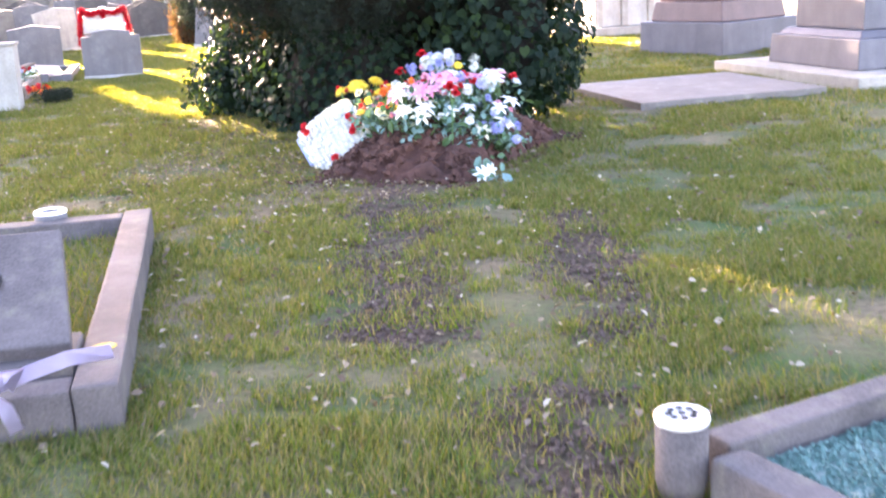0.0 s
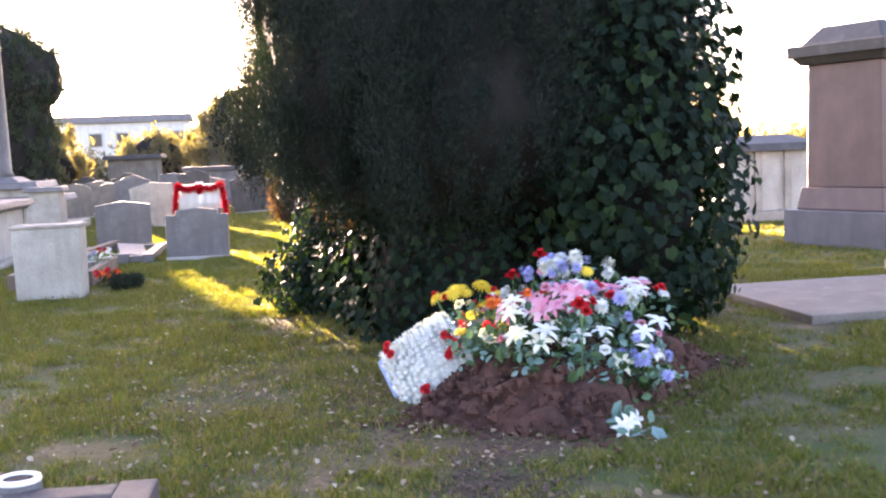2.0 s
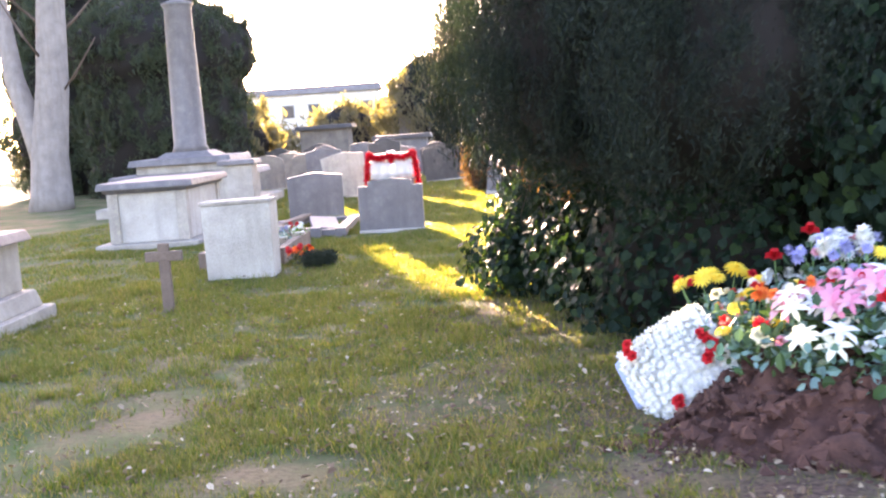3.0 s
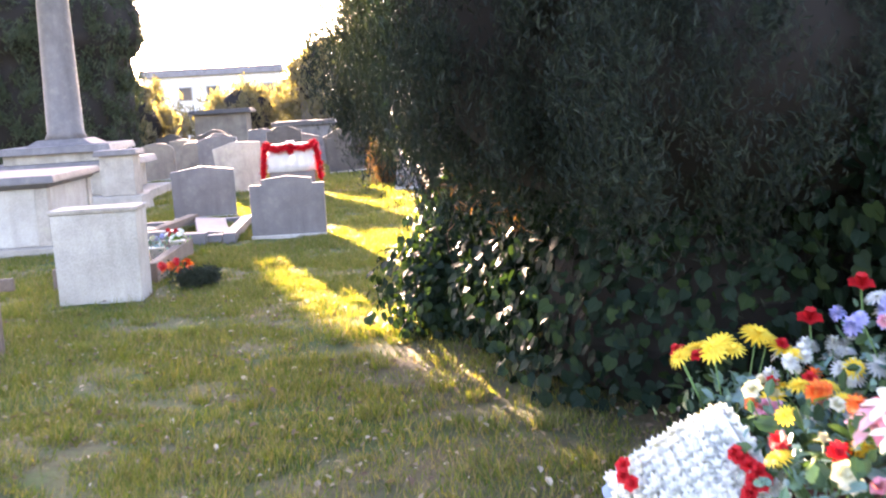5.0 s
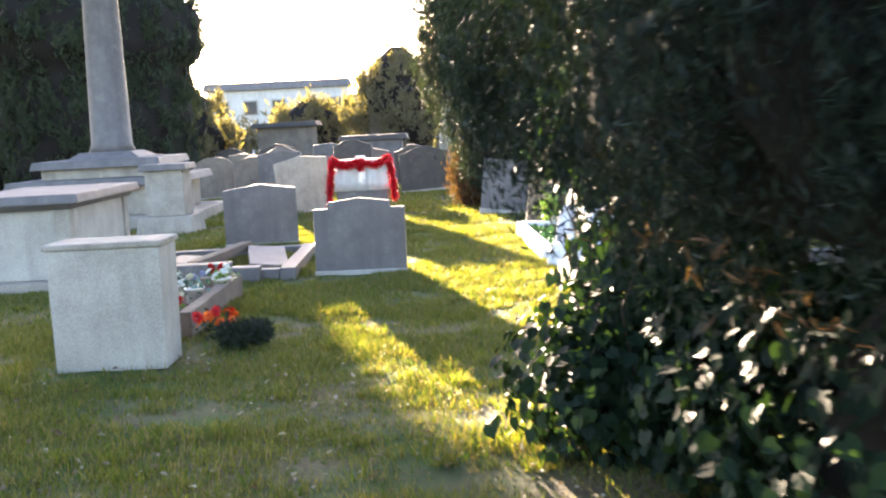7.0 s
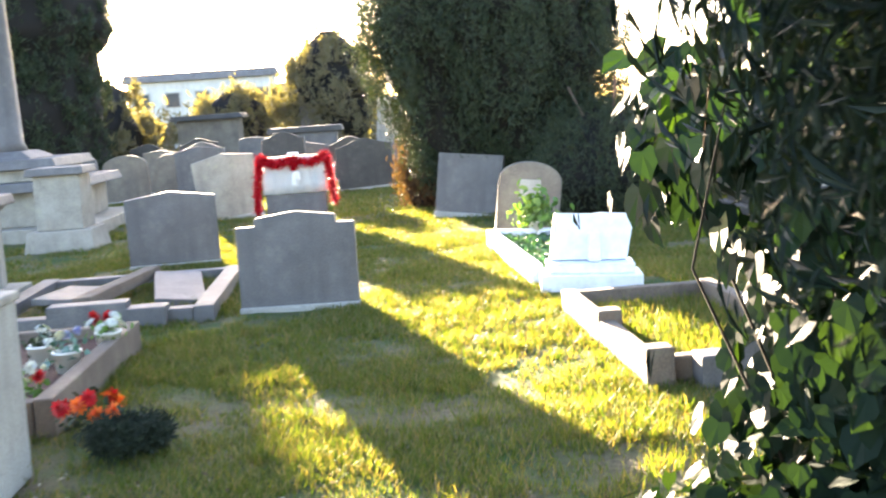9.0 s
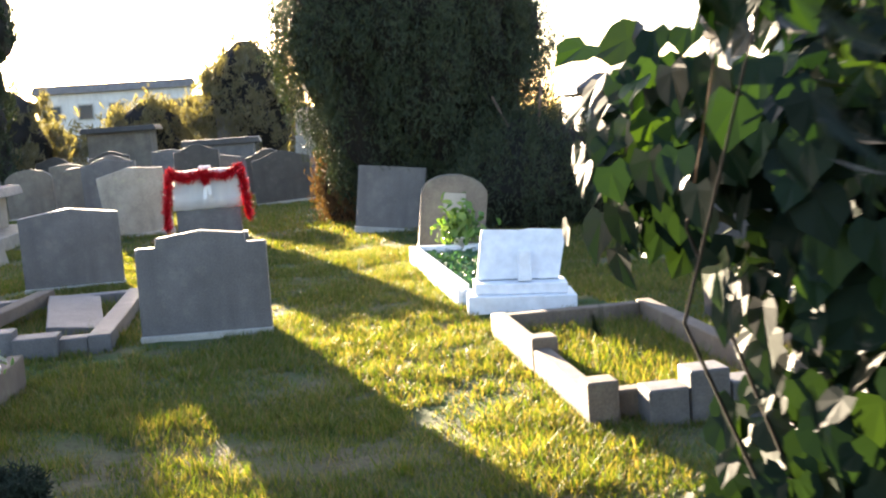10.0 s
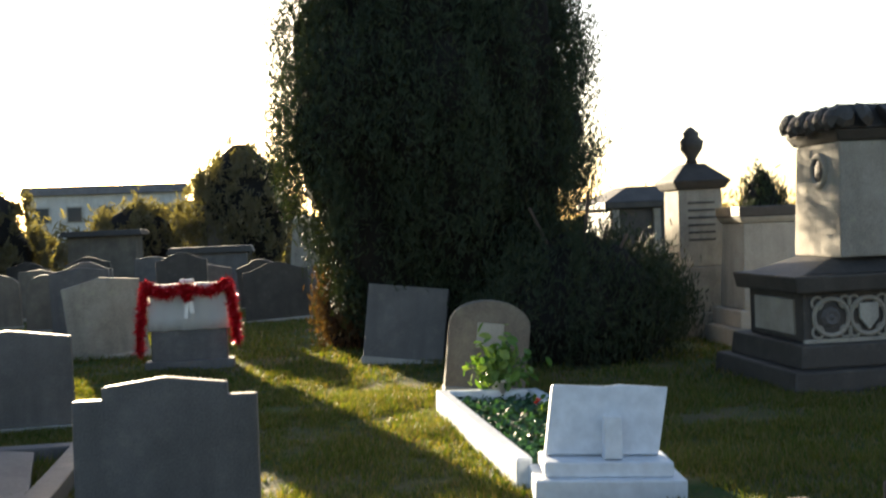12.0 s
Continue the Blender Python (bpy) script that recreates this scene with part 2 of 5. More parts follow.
def ring(big, small, n=20, k=8):
    """A torus about z."""
    bm = bmesh.new()
    vs = [[bm.verts.new(((big + small * math.cos(b)) * math.cos(a), (big + small * math.cos(b)) * math.sin(a), small * math.sin(b))) for b in np.arange(k) * 6.28319 / k] for a in np.arange(n) * 6.28319 / n]
    for i in range(n):
        for j in range(k):
            bm.faces.new((vs[i][j], vs[(i + 1) % n][j], vs[(i + 1) % n][(j + 1) % k], vs[i][(j + 1) % k])).smooth = True
    return bm


def tube(points, r0, r1=None, n=6):
    """A tapered tube along points."""
    bm = bmesh.new()
    r1 = r0 if r1 is None else r1
    pts = [Vector(p) for p in points]
    rings = []
    for i, p in enumerate(pts):
        d = (pts[min(i + 1, len(pts) - 1)] - pts[max(i - 1, 0)]).normalized()
        a = d.orthogonal().normalized()
        b = d.cross(a)
        r = r0 + (r1 - r0) * i / (len(pts) - 1)
        rings.append([bm.verts.new(p + r * (math.cos(6.2832 * k / n) * a + math.sin(6.2832 * k / n) * b)) for k in range(n)])
    for a, b in zip(rings, rings[1:]):
        for k in range(n):
            bm.faces.new((a[k], a[(k + 1) % n], b[(k + 1) % n], b[k])).smooth = True
    bm.faces.new(rings[0][::-1])
    bm.faces.new(rings[-1])
    return bm


def merge(*bms):
    """Several bmeshes as one."""
    out = bmesh.new()
    for b in bms:
        me = bpy.data.meshes.new("tmp")
        b.to_mesh(me)
        b.free()
        out.from_mesh(me)
        bpy.data.meshes.remove(me)
    return out


rng = np.random.default_rng(7)


def axes_of(normals):
    """Two unit vectors across each of many normals."""
    normals = normals / np.linalg.norm(normals, axis=1, keepdims=True)
    ref = np.where(np.abs(normals[:, 2:3]) > 0.9, [[1.0, 0, 0]], [[0, 0, 1.0]])
    a = np.cross(ref, normals)
    a /= np.linalg.norm(a, axis=1, keepdims=True)
    return normals, a, np.cross(normals, a)


def scatter(shape, faces, centres, normals, spin, sizes):
    """Copies of a small flat shape (points in x, y, and z along the normal): verts and faces."""
    nrm, a, b = axes_of(normals)
    c, s = np.cos(spin)[:, None], np.sin(spin)[:, None]
    u, v = a * c + b * s, b * c - a * s
    shape = np.asarray(shape, float)
    verts = centres[:, None] + sizes[:, None, None] * (shape[None, :, 0:1] * u[:, None] + shape[None, :, 1:2] * v[:, None] + shape[None, :, 2:3] * nrm[:, None])
    faces = np.asarray(faces)
    k = len(shape)
    return verts.reshape(-1, 3), (faces[None] + k * np.arange(len(centres))[:, None, None]).reshape(-1, faces.shape[1])


# an ivy leaf: five blunt lobes, folded along the midrib
IVY_SHAPE = [(0, 0, 0), (0, 1.0, -0.14), (-0.26, 0.68, -0.02), (-0.52, 0.42, 0.0), (-0.56, 0.05, 0.04), (-0.36, -0.26, 0.02), (0, -0.12, 0), (0.36, -0.26, 0.02), (0.56, 0.05, 0.04), (0.52, 0.42, 0.0), (0.26, 0.68, -0.02)]
IVY_FACES = [(0, 1, 2), (0, 2, 3), (0, 3, 4), (0, 4, 5), (0, 5, 6), (0, 6, 7), (0, 7, 8), (0, 8, 9), (0, 9, 10), (0, 10, 1)]
# a feathery conifer spray: a narrow fan of five fingers
SPRAY = [(0, 0, 0), (-0.1, 0.6, 0.08), (-0.05, 0.66, 0.1), (0.02, 1.0, 0.0), (0.08, 0.62, 0.1), (0.28, 0.75, -0.05), (-0.3, 0.72, -0.05), (0.16, 0.3, 0.0), (-0.16, 0.3, 0.0)]
SPRAY_FACES = [(0, 4, 3), (0, 3, 1), (0, 7, 5), (0, 6, 8)]
SPRIG = [(0, 0, 0), (-0.07, 0.6, 0.1), (-0.05, 0.66, 0.1), (0.0, 1.0, 0.0), (0.09, 0.62, 0.1), (0.36, 0.72, -0.1), (-0.38, 0.7, -0.1), (0.2, 0.34, 0.0), (-0.2, 0.34, 0.0)]
OVAL = [(0, 0, 0), (-0.3, 0.35, 0.06), (-0.25, 0.75, 0.05), (0, 1, -0.05), (0.25, 0.75, 0.05), (0.3, 0.35, 0.06)]
OVAL_FACES = [(0, 4, 5), (0, 3, 4), (0, 2, 3), (0, 1, 2)]


def lumpy(theta, z, seed, amount):
    """Uneven radius factor for crowns."""
    return np.array([1 - 0.25 * amount + amount * (noise.noise(Vector((math.cos(a) * 3.4, math.sin(a) * 3.4, h * 0.8 + seed))) + 0.45 * noise.noise(Vector((math.cos(a) * 8, math.sin(a) * 8, h * 2.2 + seed)))) for a, h in zip(theta, z)])


def crown(name, prof, n, size, material, parent, seed, amount=0.25, up=0.55, core=INNERSHADE, depth=0.28, shape=SPRAY, faces=SPRAY_FACES, centre=(0, 0), corescale=0.8, plume=0.16, per=45, facing=None):
    """A crown of many small sprays over an uneven inner mass painted shade-dark; prof: (height, radius) pairs."""
    r = np.random.default_rng(seed)
    hz, hr = np.array(prof).T
    zz = np.linspace(hz[0], hz[-1], 400)
    rr = np.interp(zz, hz, hr)
    cum = np.cumsum(rr + 0.02)
    m = n // per
    z = np.interp(r.random(m) * cum[-1], cum, zz)
    th = r.random(m) * 2 * math.pi
    if facing:
        q = r.random(m) < 0.8
        th[q] = np.radians(r.uniform(facing[0], facing[1], q.sum()))
    rad = np.interp(z, hz, hr) * lumpy(th, z, seed, amount) * (1 - depth * r.random(m) ** 1.8)
    out = np.repeat(np.stack([np.cos(th), np.sin(th), np.zeros(m)], 1), per, 0)
    mid = np.repeat(np.stack([centre[0] + rad * np.cos(th), centre[1] + rad * np.sin(th), z], 1), per, 0)
    n = m * per
    # each plume: sprays round an upright axis, pointing outwards and up
    off = r.normal(0, 1, (n, 3)) * np.repeat(plume * (0.6 + 0.8 * r.random(m)), per)[:, None] * (0.45, 0.45, 1.0)
    pos = mid + off - 0.15 * out * np.abs(off).sum(1, keepdims=True)
    nrm = out + 1.6 * off / plume * (1, 1, 0) + r.normal(0, 0.7, (n, 3))
    spin = r.normal(0, 0.7, n) + (0 if up > 0 else math.pi)
    v, f = scatter(shape, faces, pos, nrm, spin, size * (0.6 + 0.8 * r.random(n)))
    fo = raw("foliage", v, f, material, parent)
    tagged(fo, kind="stuff")
    # the shaded inside: a near-black shell, its shade painted on, behind the sprays
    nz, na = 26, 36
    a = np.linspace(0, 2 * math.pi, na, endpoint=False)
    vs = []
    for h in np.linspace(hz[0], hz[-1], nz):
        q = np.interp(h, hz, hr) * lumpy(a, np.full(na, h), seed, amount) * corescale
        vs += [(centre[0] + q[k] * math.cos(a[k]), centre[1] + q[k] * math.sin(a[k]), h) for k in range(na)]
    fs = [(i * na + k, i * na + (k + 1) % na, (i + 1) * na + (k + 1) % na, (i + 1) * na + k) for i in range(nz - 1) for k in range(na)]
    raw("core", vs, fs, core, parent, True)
    return fo


def trunk(parent, h, r0, r1, seed, limbs=6, reach=1.0, z0=0.8):
    r = random.Random(seed)
    pts = [(r.uniform(-1, 1) * 0.03 * h * i / 8, r.uniform(-1, 1) * 0.03 * h * i / 8, h * i / 8 - (0.05 if i == 0 else 0)) for i in range(9)]
    part("trunk", tube(pts, r0, r1, 9), BARK, parent, "brown bark trunk")
    for k in range(limbs):
        a = 6.28 * k / limbs + r.uniform(-0.3, 0.3)
        z = z0 + (h - z0) * 0.7 * k / max(1, limbs)
        q = [(0, 0, z), (0.4 * reach * math.cos(a), 0.4 * reach * math.sin(a), z + 0.25), (reach * math.cos(a), reach * math.sin(a), z + 0.9)]
        part("limb", tube(q, r0 * 0.35, 0.02, 6), BARK, parent)


# ---- ground ----
AX = 22.0   # the graves' axes, degrees to the left of +y


def patch(x, y, s, seed=0.0):
    return np.array([noise.noise(Vector((a * s, b * s, seed))) for a, b in zip(x, y)])


def bare_at(x, y):
    """How bare the turf is: two wheel ruts from the mound, trodden earth under the tree."""
    b = np.zeros_like(x)
    ragged = patch(x, y, 2.6, 4.0) + 0.7 * patch(x, y, 9.0, 1.0)
    for (x0, y0), (x1, y1), w in (((0.15, 8.2), (0.85, 4.8), 0.26), ((1.5, 7.0), (1.78, 4.8), 0.2), ((1.5, 4.0), (1.72, 2.9), 0.22)):
        dx, dy = x1 - x0, y1 - y0
        t = np.clip(((x - x0) * dx + (y - y0) * dy) / (dx * dx + dy * dy), 0, 1)
        d = np.hypot(x - x0 - t * dx, y - y0 - t * dy) + 0.1 * ragged - 0.05
        b = np.maximum(b, np.clip(1.4 - d / w, 0, 1))
    b = np.maximum(b, 0.75 * np.clip(1.5 - np.hypot((x + 0.6) / 2.3, (y - 12.6) / 2.3), 0, 1))
    return np.maximum(b, 0.6 * np.clip(1.3 - np.hypot((x + 0.9) / 1.5, (y - 8.7) / 1.2), 0, 1))


def make_ground():
    xs = np.r_[-2500, -700, -200, -80, np.arange(-30, -14, 1.0), np.arange(-14, 5, 0.14), np.arange(5, 30, 1.5), 80, 200, 700, 2500]
    ys = np.r_[-2500, -700, -200, -60, -20, -5, np.arange(0, 20, 0.14), np.arange(20, 60, 0.8), 80, 150, 300, 700, 2500]
    gx, gy = np.meshgrid(xs, ys)
    x, y = gx.ravel(), gy.ravel()
    near = np.clip((40 - np.hypot(x + 4, y - 12)) / 10, 0, 1)
    bare = bare_at(x, y) * np.clip(0.75 + patch(x, y, 3.0, 5.0), 0.2, 1.2)
    z = near * (0.018 * patch(x, y, 1.7) + 0.012 * patch(x, y, 6.0, 3.0)) - 0.03 * np.clip(bare, 0, 1) * near * (np.abs(x - 1.2) < 1.5) * (y < 7.6)
    nx, ny = len(xs), len(ys)
    i = np.arange(nx * ny).reshape(ny, nx)
    f = np.stack([i[:-1, :-1], i[:-1, 1:], i[1:, 1:], i[1:, :-1]], -1).reshape(-1, 4)
    ob = raw("ground", np.stack([x, y, z - 0.005], 1), f, LAWN, smooth=True)
    at = ob.data.attributes.new("bare", "FLOAT", "POINT")
    at.data.foreach_set("value", np.clip(bare, 0, 1).astype(np.float32))
    return tagged(ob, "patchy cemetery turf with trodden bare earth ruts", "ground", kind="structure")


make_ground()


def grass(n, x0, x1, y0, y1, h0, h1, w, seed):
    r = np.random.default_rng(seed)
    x, y = r.uniform(x0, x1, n), r.uniform(y0, y1, n)
    tuft = patch(x, y, 1.3, 9.0) + 0.6 * patch(x, y, 5.0, 2.0)
    keep = (r.random(n) > 0.95 * bare_at(x, y)) & (r.random(n) < 0.5 + 1.35 * tuft + 0.3 * np.clip((y - 10) / 3, 0, 1))
    x, y, tuft = x[keep], y[keep], tuft[keep]
    m = len(x)
    h = (h0 + (h1 - h0) * r.random(m)) * (1 + 0.75 * np.clip(tuft, -0.6, 1))
    a, lean = r.random(m) * 6.283, r.normal(0, 0.9, m)
    ca, sa = np.cos(a), np.sin(a)
    v = np.empty((m, 3, 3))
    v[:, 0] = np.stack([x - ca * w, y - sa * w, np.full(m, -0.012)], 1)
    v[:, 1] = np.stack([x + ca * w, y + sa * w, np.full(m, -0.012)], 1)
    v[:, 2] = np.stack([x - sa * lean * h + r.normal(0, 0.4, m) * h, y + ca * lean * h + r.normal(0, 0.4, m) * h, h], 1)
    return v.reshape(-1, 3)


def tufts(clumps, x0, x1, y0, y1, h, seed):
    """Clumps of longer, coarser blades that stand out of the short turf."""
    r = np.random.default_rng(seed)
    cx, cy, ch = r.uniform(x0, x1, clumps), r.uniform(y0, y1, clumps), h * (0.5 + r.random(clumps))
    n = clumps * 90
    i = np.repeat(np.arange(clumps), 90)
    spread = 0.03 + 0.07 * np.repeat(r.random(clumps), 90)
    x, y, hh = cx[i] + r.normal(0, 1, n) * spread, cy[i] + r.normal(0, 1, n) * spread, ch[i] * (0.35 + 0.75 * r.random(n))
    a, w = r.random(n) * 6.283, 0.0022 + 0.003 * r.random(n)
    v = np.empty((n, 3, 3))
    v[:, 0] = np.stack([x - np.cos(a) * w, y - np.sin(a) * w, np.full(n, -0.012)], 1)
    v[:, 1] = np.stack([x + np.cos(a) * w, y + np.sin(a) * w, np.full(n, -0.012)], 1)
    v[:, 2] = np.stack([x + r.normal(0, 0.55, n) * hh, y + r.normal(0, 0.55, n) * hh, hh], 1)
    return v.reshape(-1, 3)


_v = np.concatenate([tufts(420, -2.6, 3.4, 2.7, 8.5, 0.05, 41), tufts(700, -7.5, -1.0, 8.5, 18.0, 0.07, 42), grass(400000, -3.0, 3.6, 2.6, 9.0, 0.012, 0.036, 0.0042, 1), grass(420000, -8.0, 3.5, 9.0, 16.0, 0.015, 0.042, 0.004, 2),
                     grass(300000, -10.5, -1.5, 15.5, 23.0, 0.018, 0.05, 0.005, 3), grass(120000, -16, -4, 23, 34, 0.03, 0.06, 0.008, 4),
                     grass(110000, -14, -7.5, 8, 24, 0.02, 0.05, 0.007, 5), grass(70000, 0.5, 5, 9, 26, 0.03, 0.05, 0.007, 6), grass(40000, -4, 2, 20, 30, 0.03, 0.06, 0.008, 8),
                     grass(60000, -8, -3, 3, 10, 0.02, 0.05, 0.005, 9)])
tagged(raw("grass", _v, np.arange(len(_v)).reshape(-1, 3), GRASS), "short winter grass with longer tufts", "grass", kind="stuff")


def litter(n, seed):
    r = np.random.default_rng(seed)
    x, y = r.uniform(-6.5, 3.2, n), r.uniform(2.6, 14, n)
    k = n // 6
    x[:k], y[:k] = r.normal(-0.9, 1.1, k), r.normal(8.6, 1.0, k)
    pos = np.stack([x, y, 0.012 + 0.03 * r.random(n)], 1)
    nr = np.stack([r.normal(0, 0.45, n), r.normal(0, 0.45, n), np.ones(n)], 1)
    sh = np.array(OVAL) * (1, 1, 2.2) - (0, 0.5, 0)
    return scatter(sh, OVAL_FACES, pos, nr, r.random(n) * 6.28, 0.018 + 0.035 * r.random(n) ** 2)


tagged(raw("fallen_leaves", *litter(6400, 11), LITTER), "dry tan and brown leaves fallen on the turf", "leaves", kind="stuff")


def crumbs(n, seed):
    r = np.random.default_rng(seed)
    x, y = r.uniform(-0.6, 2.6, n), r.uniform(2.6, 8.4, n)
    keep = r.random(n) < bare_at(x, y)
    x, y = x[keep], y[keep]
    m = len(x)
    sh = [(0.5, 0, 0), (-0.5, 0.1, 0), (0, 0.5, 0), (0.1, -0.5, 0), (0, 0, 0.45), (0, 0, -0.45)]
    fc = [(0, 2, 4), (2, 1, 4), (1, 3, 4), (3, 0, 4), (2, 0, 5), (1, 2, 5), (3, 1, 5), (0, 3, 5)]
    return scatter(sh, fc, np.stack([x, y, np.full(m, -0.008)], 1), r.normal(0, 1, (m, 3)), r.random(m) * 6.28, 0.006 + 0.034 * r.random(m) ** 2.5)


MUD = stone("trodden_mud", (0.12, 0.08, 0.06), (0.042, 0.028, 0.021), None, 0, 0.9, 60.0, False, 1.0)
tagged(raw("soil_crumbs", *crumbs(30000, 13), MUD), "dark crumbs of churned mud in the ruts", "soil", kind="stuff")


# ---- stones ----
def headstone(x, y, rz, pts, thick, material, label, rx=0.0, ry=0.0, plinth=None, category="headstone"):
    t = thing("headstone", x, y, 0, rz, label, category, rx=rx, ry=ry)
    part("slab", profile(pts, thick, bevel=0.012), material, t)
    w = plinth[0] if plinth else 1.01 * (pts[1][0] - pts[0][0])
    part("foot", block(w, thick + 0.09, 0.09, (0, 0, -0.05)), CONCRETE, t, "pale stained foot stone")
    return t


def shoulders(w, h, s=0.16, step=0.07, peak=0.08):
    a = w / 2
    return [(-a, -0.1), (a, -0.1), (a, h - step), (a - s * w, h - step), (a - s * w, h), (0, h + peak), (-a + s * w, h), (-a + s * w, h - step), (-a, h - step)]


def gable(w, h, peak=0.07):
    a = w / 2
    return [(-a, -0.1), (a, -0.1), (a, h), (0, h + peak), (-a, h)]


def rounded(w, h, n=14, rise=0.22):
    a = w / 2
    return [(-a, -0.1), (a, -0.1)] + [(a * math.cos(math.pi * k / n), h - rise + rise * math.sin(math.pi * k / n)) for k in range(n + 1)]


def wavy(w, h, n=18):
    a = w / 2
    return [(-a, -0.1), (a, -0.1)] + [(a - w * k / n, h + 0.07 * math.cos(2 * math.pi * (k / n - 0.5))) for k in range(n + 1)]


headstone(-6.47, 17.88, 20, shoulders(0.93, 0.735, 0.16, 0.065, 0.04), 0.11, GREYSTONE, "grey shouldered headstone with a pale stained foot", rx=-2, ry=0.3)
headstone(-9.17, 20.4, 27, gable(0.95, 0.74), 0.11, GREYSTONE, "grey low-gabled headstone behind broken kerbs", rx=3)
headstone(-11.2, 25.3, 24, gable(0.95, 0.94, 0.08), 0.1, LIMESTONE, "pale gabled headstone leaning sideways", ry=-6)


def draped_stone():
    t = thing("headstone", -9.55, 24.2, 0, 22, "grey headstone draped with a white cloth and red tinsel", "headstone")
    part("slab", block(0.84, 0.12, 0.97, (0, 0, -0.03)), GREYSTONE, t)
    part("plinth", block(0.98, 0.3, 0.12, (0, 0, -0.02)), GREYSTONE, t)
    c = thing("white_cloth", -9.55, 24.2, 0, 22, "white cloth hung over the top of a headstone", "cloth")
    bm = bmesh.new()
    rows = []
    for z, y in ((0.44, -0.085), (0.58, -0.082), (0.78, -0.08), (0.94, -0.08), (0.955, -0.04), (0.96, 0.04), (0.94, 0.08), (0.7, 0.083)):
        rows.append([bm.verts.new((-0.45 + 0.9 * k / 24, y - (0.006 * math.sin(k * 1.3) if y < -0.05 else 0), z + 0.004 * math.sin(k * 0.9))) for k in range(25)])
    for a, b in zip(rows, rows[1:]):
        for k in range(24):
            bm.faces.new((a[k], a[k + 1], b[k + 1], b[k])).smooth = True
    bmesh.ops.solidify(bm, geom=bm.faces[:], thickness=0.006)
    part("cloth", bm, CLOTH, c)
    part("bow", merge(block(0.16, 0.06, 0.05, (0, -0.06, 0.96), bevel=0.02), block(0.05, 0.03, 0.36, (-0.02, -0.1, 0.56), bevel=0.01, rot=(0, 4, 0)), block(0.05, 0.03, 0.3, (0.05, -0.1, 0.62), bevel=0.01, rot=(0, -6, 0))), CLOTH, c, "white ribbon bow")
    g = thing("tinsel_garland", -9.55, 24.2, 0, 22, "red tinsel garland hanging over a headstone", "garland")
    for name, pts in (("swag", [(-0.45, -0.1, 0.96), (-0.36, -0.13, 0.89), (-0.22, -0.14, 0.86), (0.0, -0.14, 0.92)]), ("swag", [(0.0, -0.14, 0.92), (0.0, -0.15, 0.8), (0.0, -0.14, 0.91), (0.22, -0.14, 0.86), (0.36, -0.13, 0.9), (0.45, -0.1, 0.97)]),
                      ("tail", [(-0.45, -0.08, 0.97), (-0.49, -0.11, 0.74), (-0.52, -0.11, 0.5), (-0.54, -0.1, 0.2)]), ("tail", [(0.45, -0.08, 0.97), (0.49, -0.11, 0.74), (0.52, -0.11, 0.52), (0.53, -0.1, 0.3)])):
        p = np.array(pts)
        r = np.random.default_rng(3)
        n = 2600
        s = r.random(n) * (len(p) - 1)
        i = s.astype(int)
        pos = p[i] + (p[i + 1] - p[i]) * (s - i)[:, None] + r.normal(0, 0.018, (n, 3))
        nr = r.normal(0, 1, (n, 3))
        v, f = scatter([(-0.1, 0, 0), (0.1, 0, 0), (0, 1, 0)], [(0, 1, 2)], pos, nr, r.random(n) * 6.28, 0.04 + 0.05 * r.random(n))
        raw(name, v, f, TINSEL, g)


draped_stone()


def kerb_grave(name, x, y, rz, w, l, kw, kh, material, fill, label, posts=True, fillz=0.05, fill_label="", skip=()):
    """A grave framed by kerbs; (x, y) is the right-hand near corner, l runs along the axis."""
    t = thing(name, x, y, 0, rz, label, "grave")
    if "right" not in skip:
        part("kerb", block(kw, l, kh + 0.06, (-kw / 2, l / 2, -0.06), rough=0.003), material, t)
    if "left" not in skip:
        part("kerb", block(kw, l, kh + 0.06, (-w + kw / 2, l / 2, -0.06), rough=0.003, seed=2), material, t)
    if "far" not in skip:
        part("kerb", block(w - 2 * kw - 0.008, kw, kh + 0.05, (-w / 2, l - kw / 2, -0.06), rough=0.003, seed=3), material, t)
    if "near" not in skip:
        part("kerb", block(w - 2 * kw - 0.008, kw, kh + 0.05, (-w / 2, kw / 2, -0.06), rough=0.003, seed=4), material, t)
    if posts:
        for px, py in posts:
            part("corner_block", block(kw * 1.5, kw * 1.5, kh + 0.12, (px, py, -0.06)), material, t)
    if fill:
        part("infill", block(w - 2 * kw - 0.01, l - 2 * kw - 0.01, fillz + 0.06, (-w / 2, l / 2, -0.06), bevel=0.0), fill, t, fill_label)
    return t


def blades_on(t, w, l, z, n, seed, hmax=0.09):
    """Long grass growing inside a kerbed grave."""
    r = np.random.default_rng(seed)
    x, y = -w * r.random(n), l * r.random(n)
    h, a = hmax * (0.4 + r.random(n)), r.random(n) * 6.28
    v = np.empty((n, 3, 3))
    v[:, 0] = np.stack([x - 0.004 * np.cos(a), y - 0.004 * np.sin(a), np.full(n, z)], 1)
    v[:, 1] = np.stack([x + 0.004 * np.cos(a), y + 0.004 * np.sin(a), np.full(n, z)], 1)
    v[:, 2] = np.stack([x + r.normal(0, 0.03, n), y + r.normal(0, 0.03, n), z + h], 1)
    o = raw("long_grass", v.reshape(-1, 3), np.arange(3 * n).reshape(-1, 3), GRASS, t)
    tagged(o, kind="stuff")
    return o


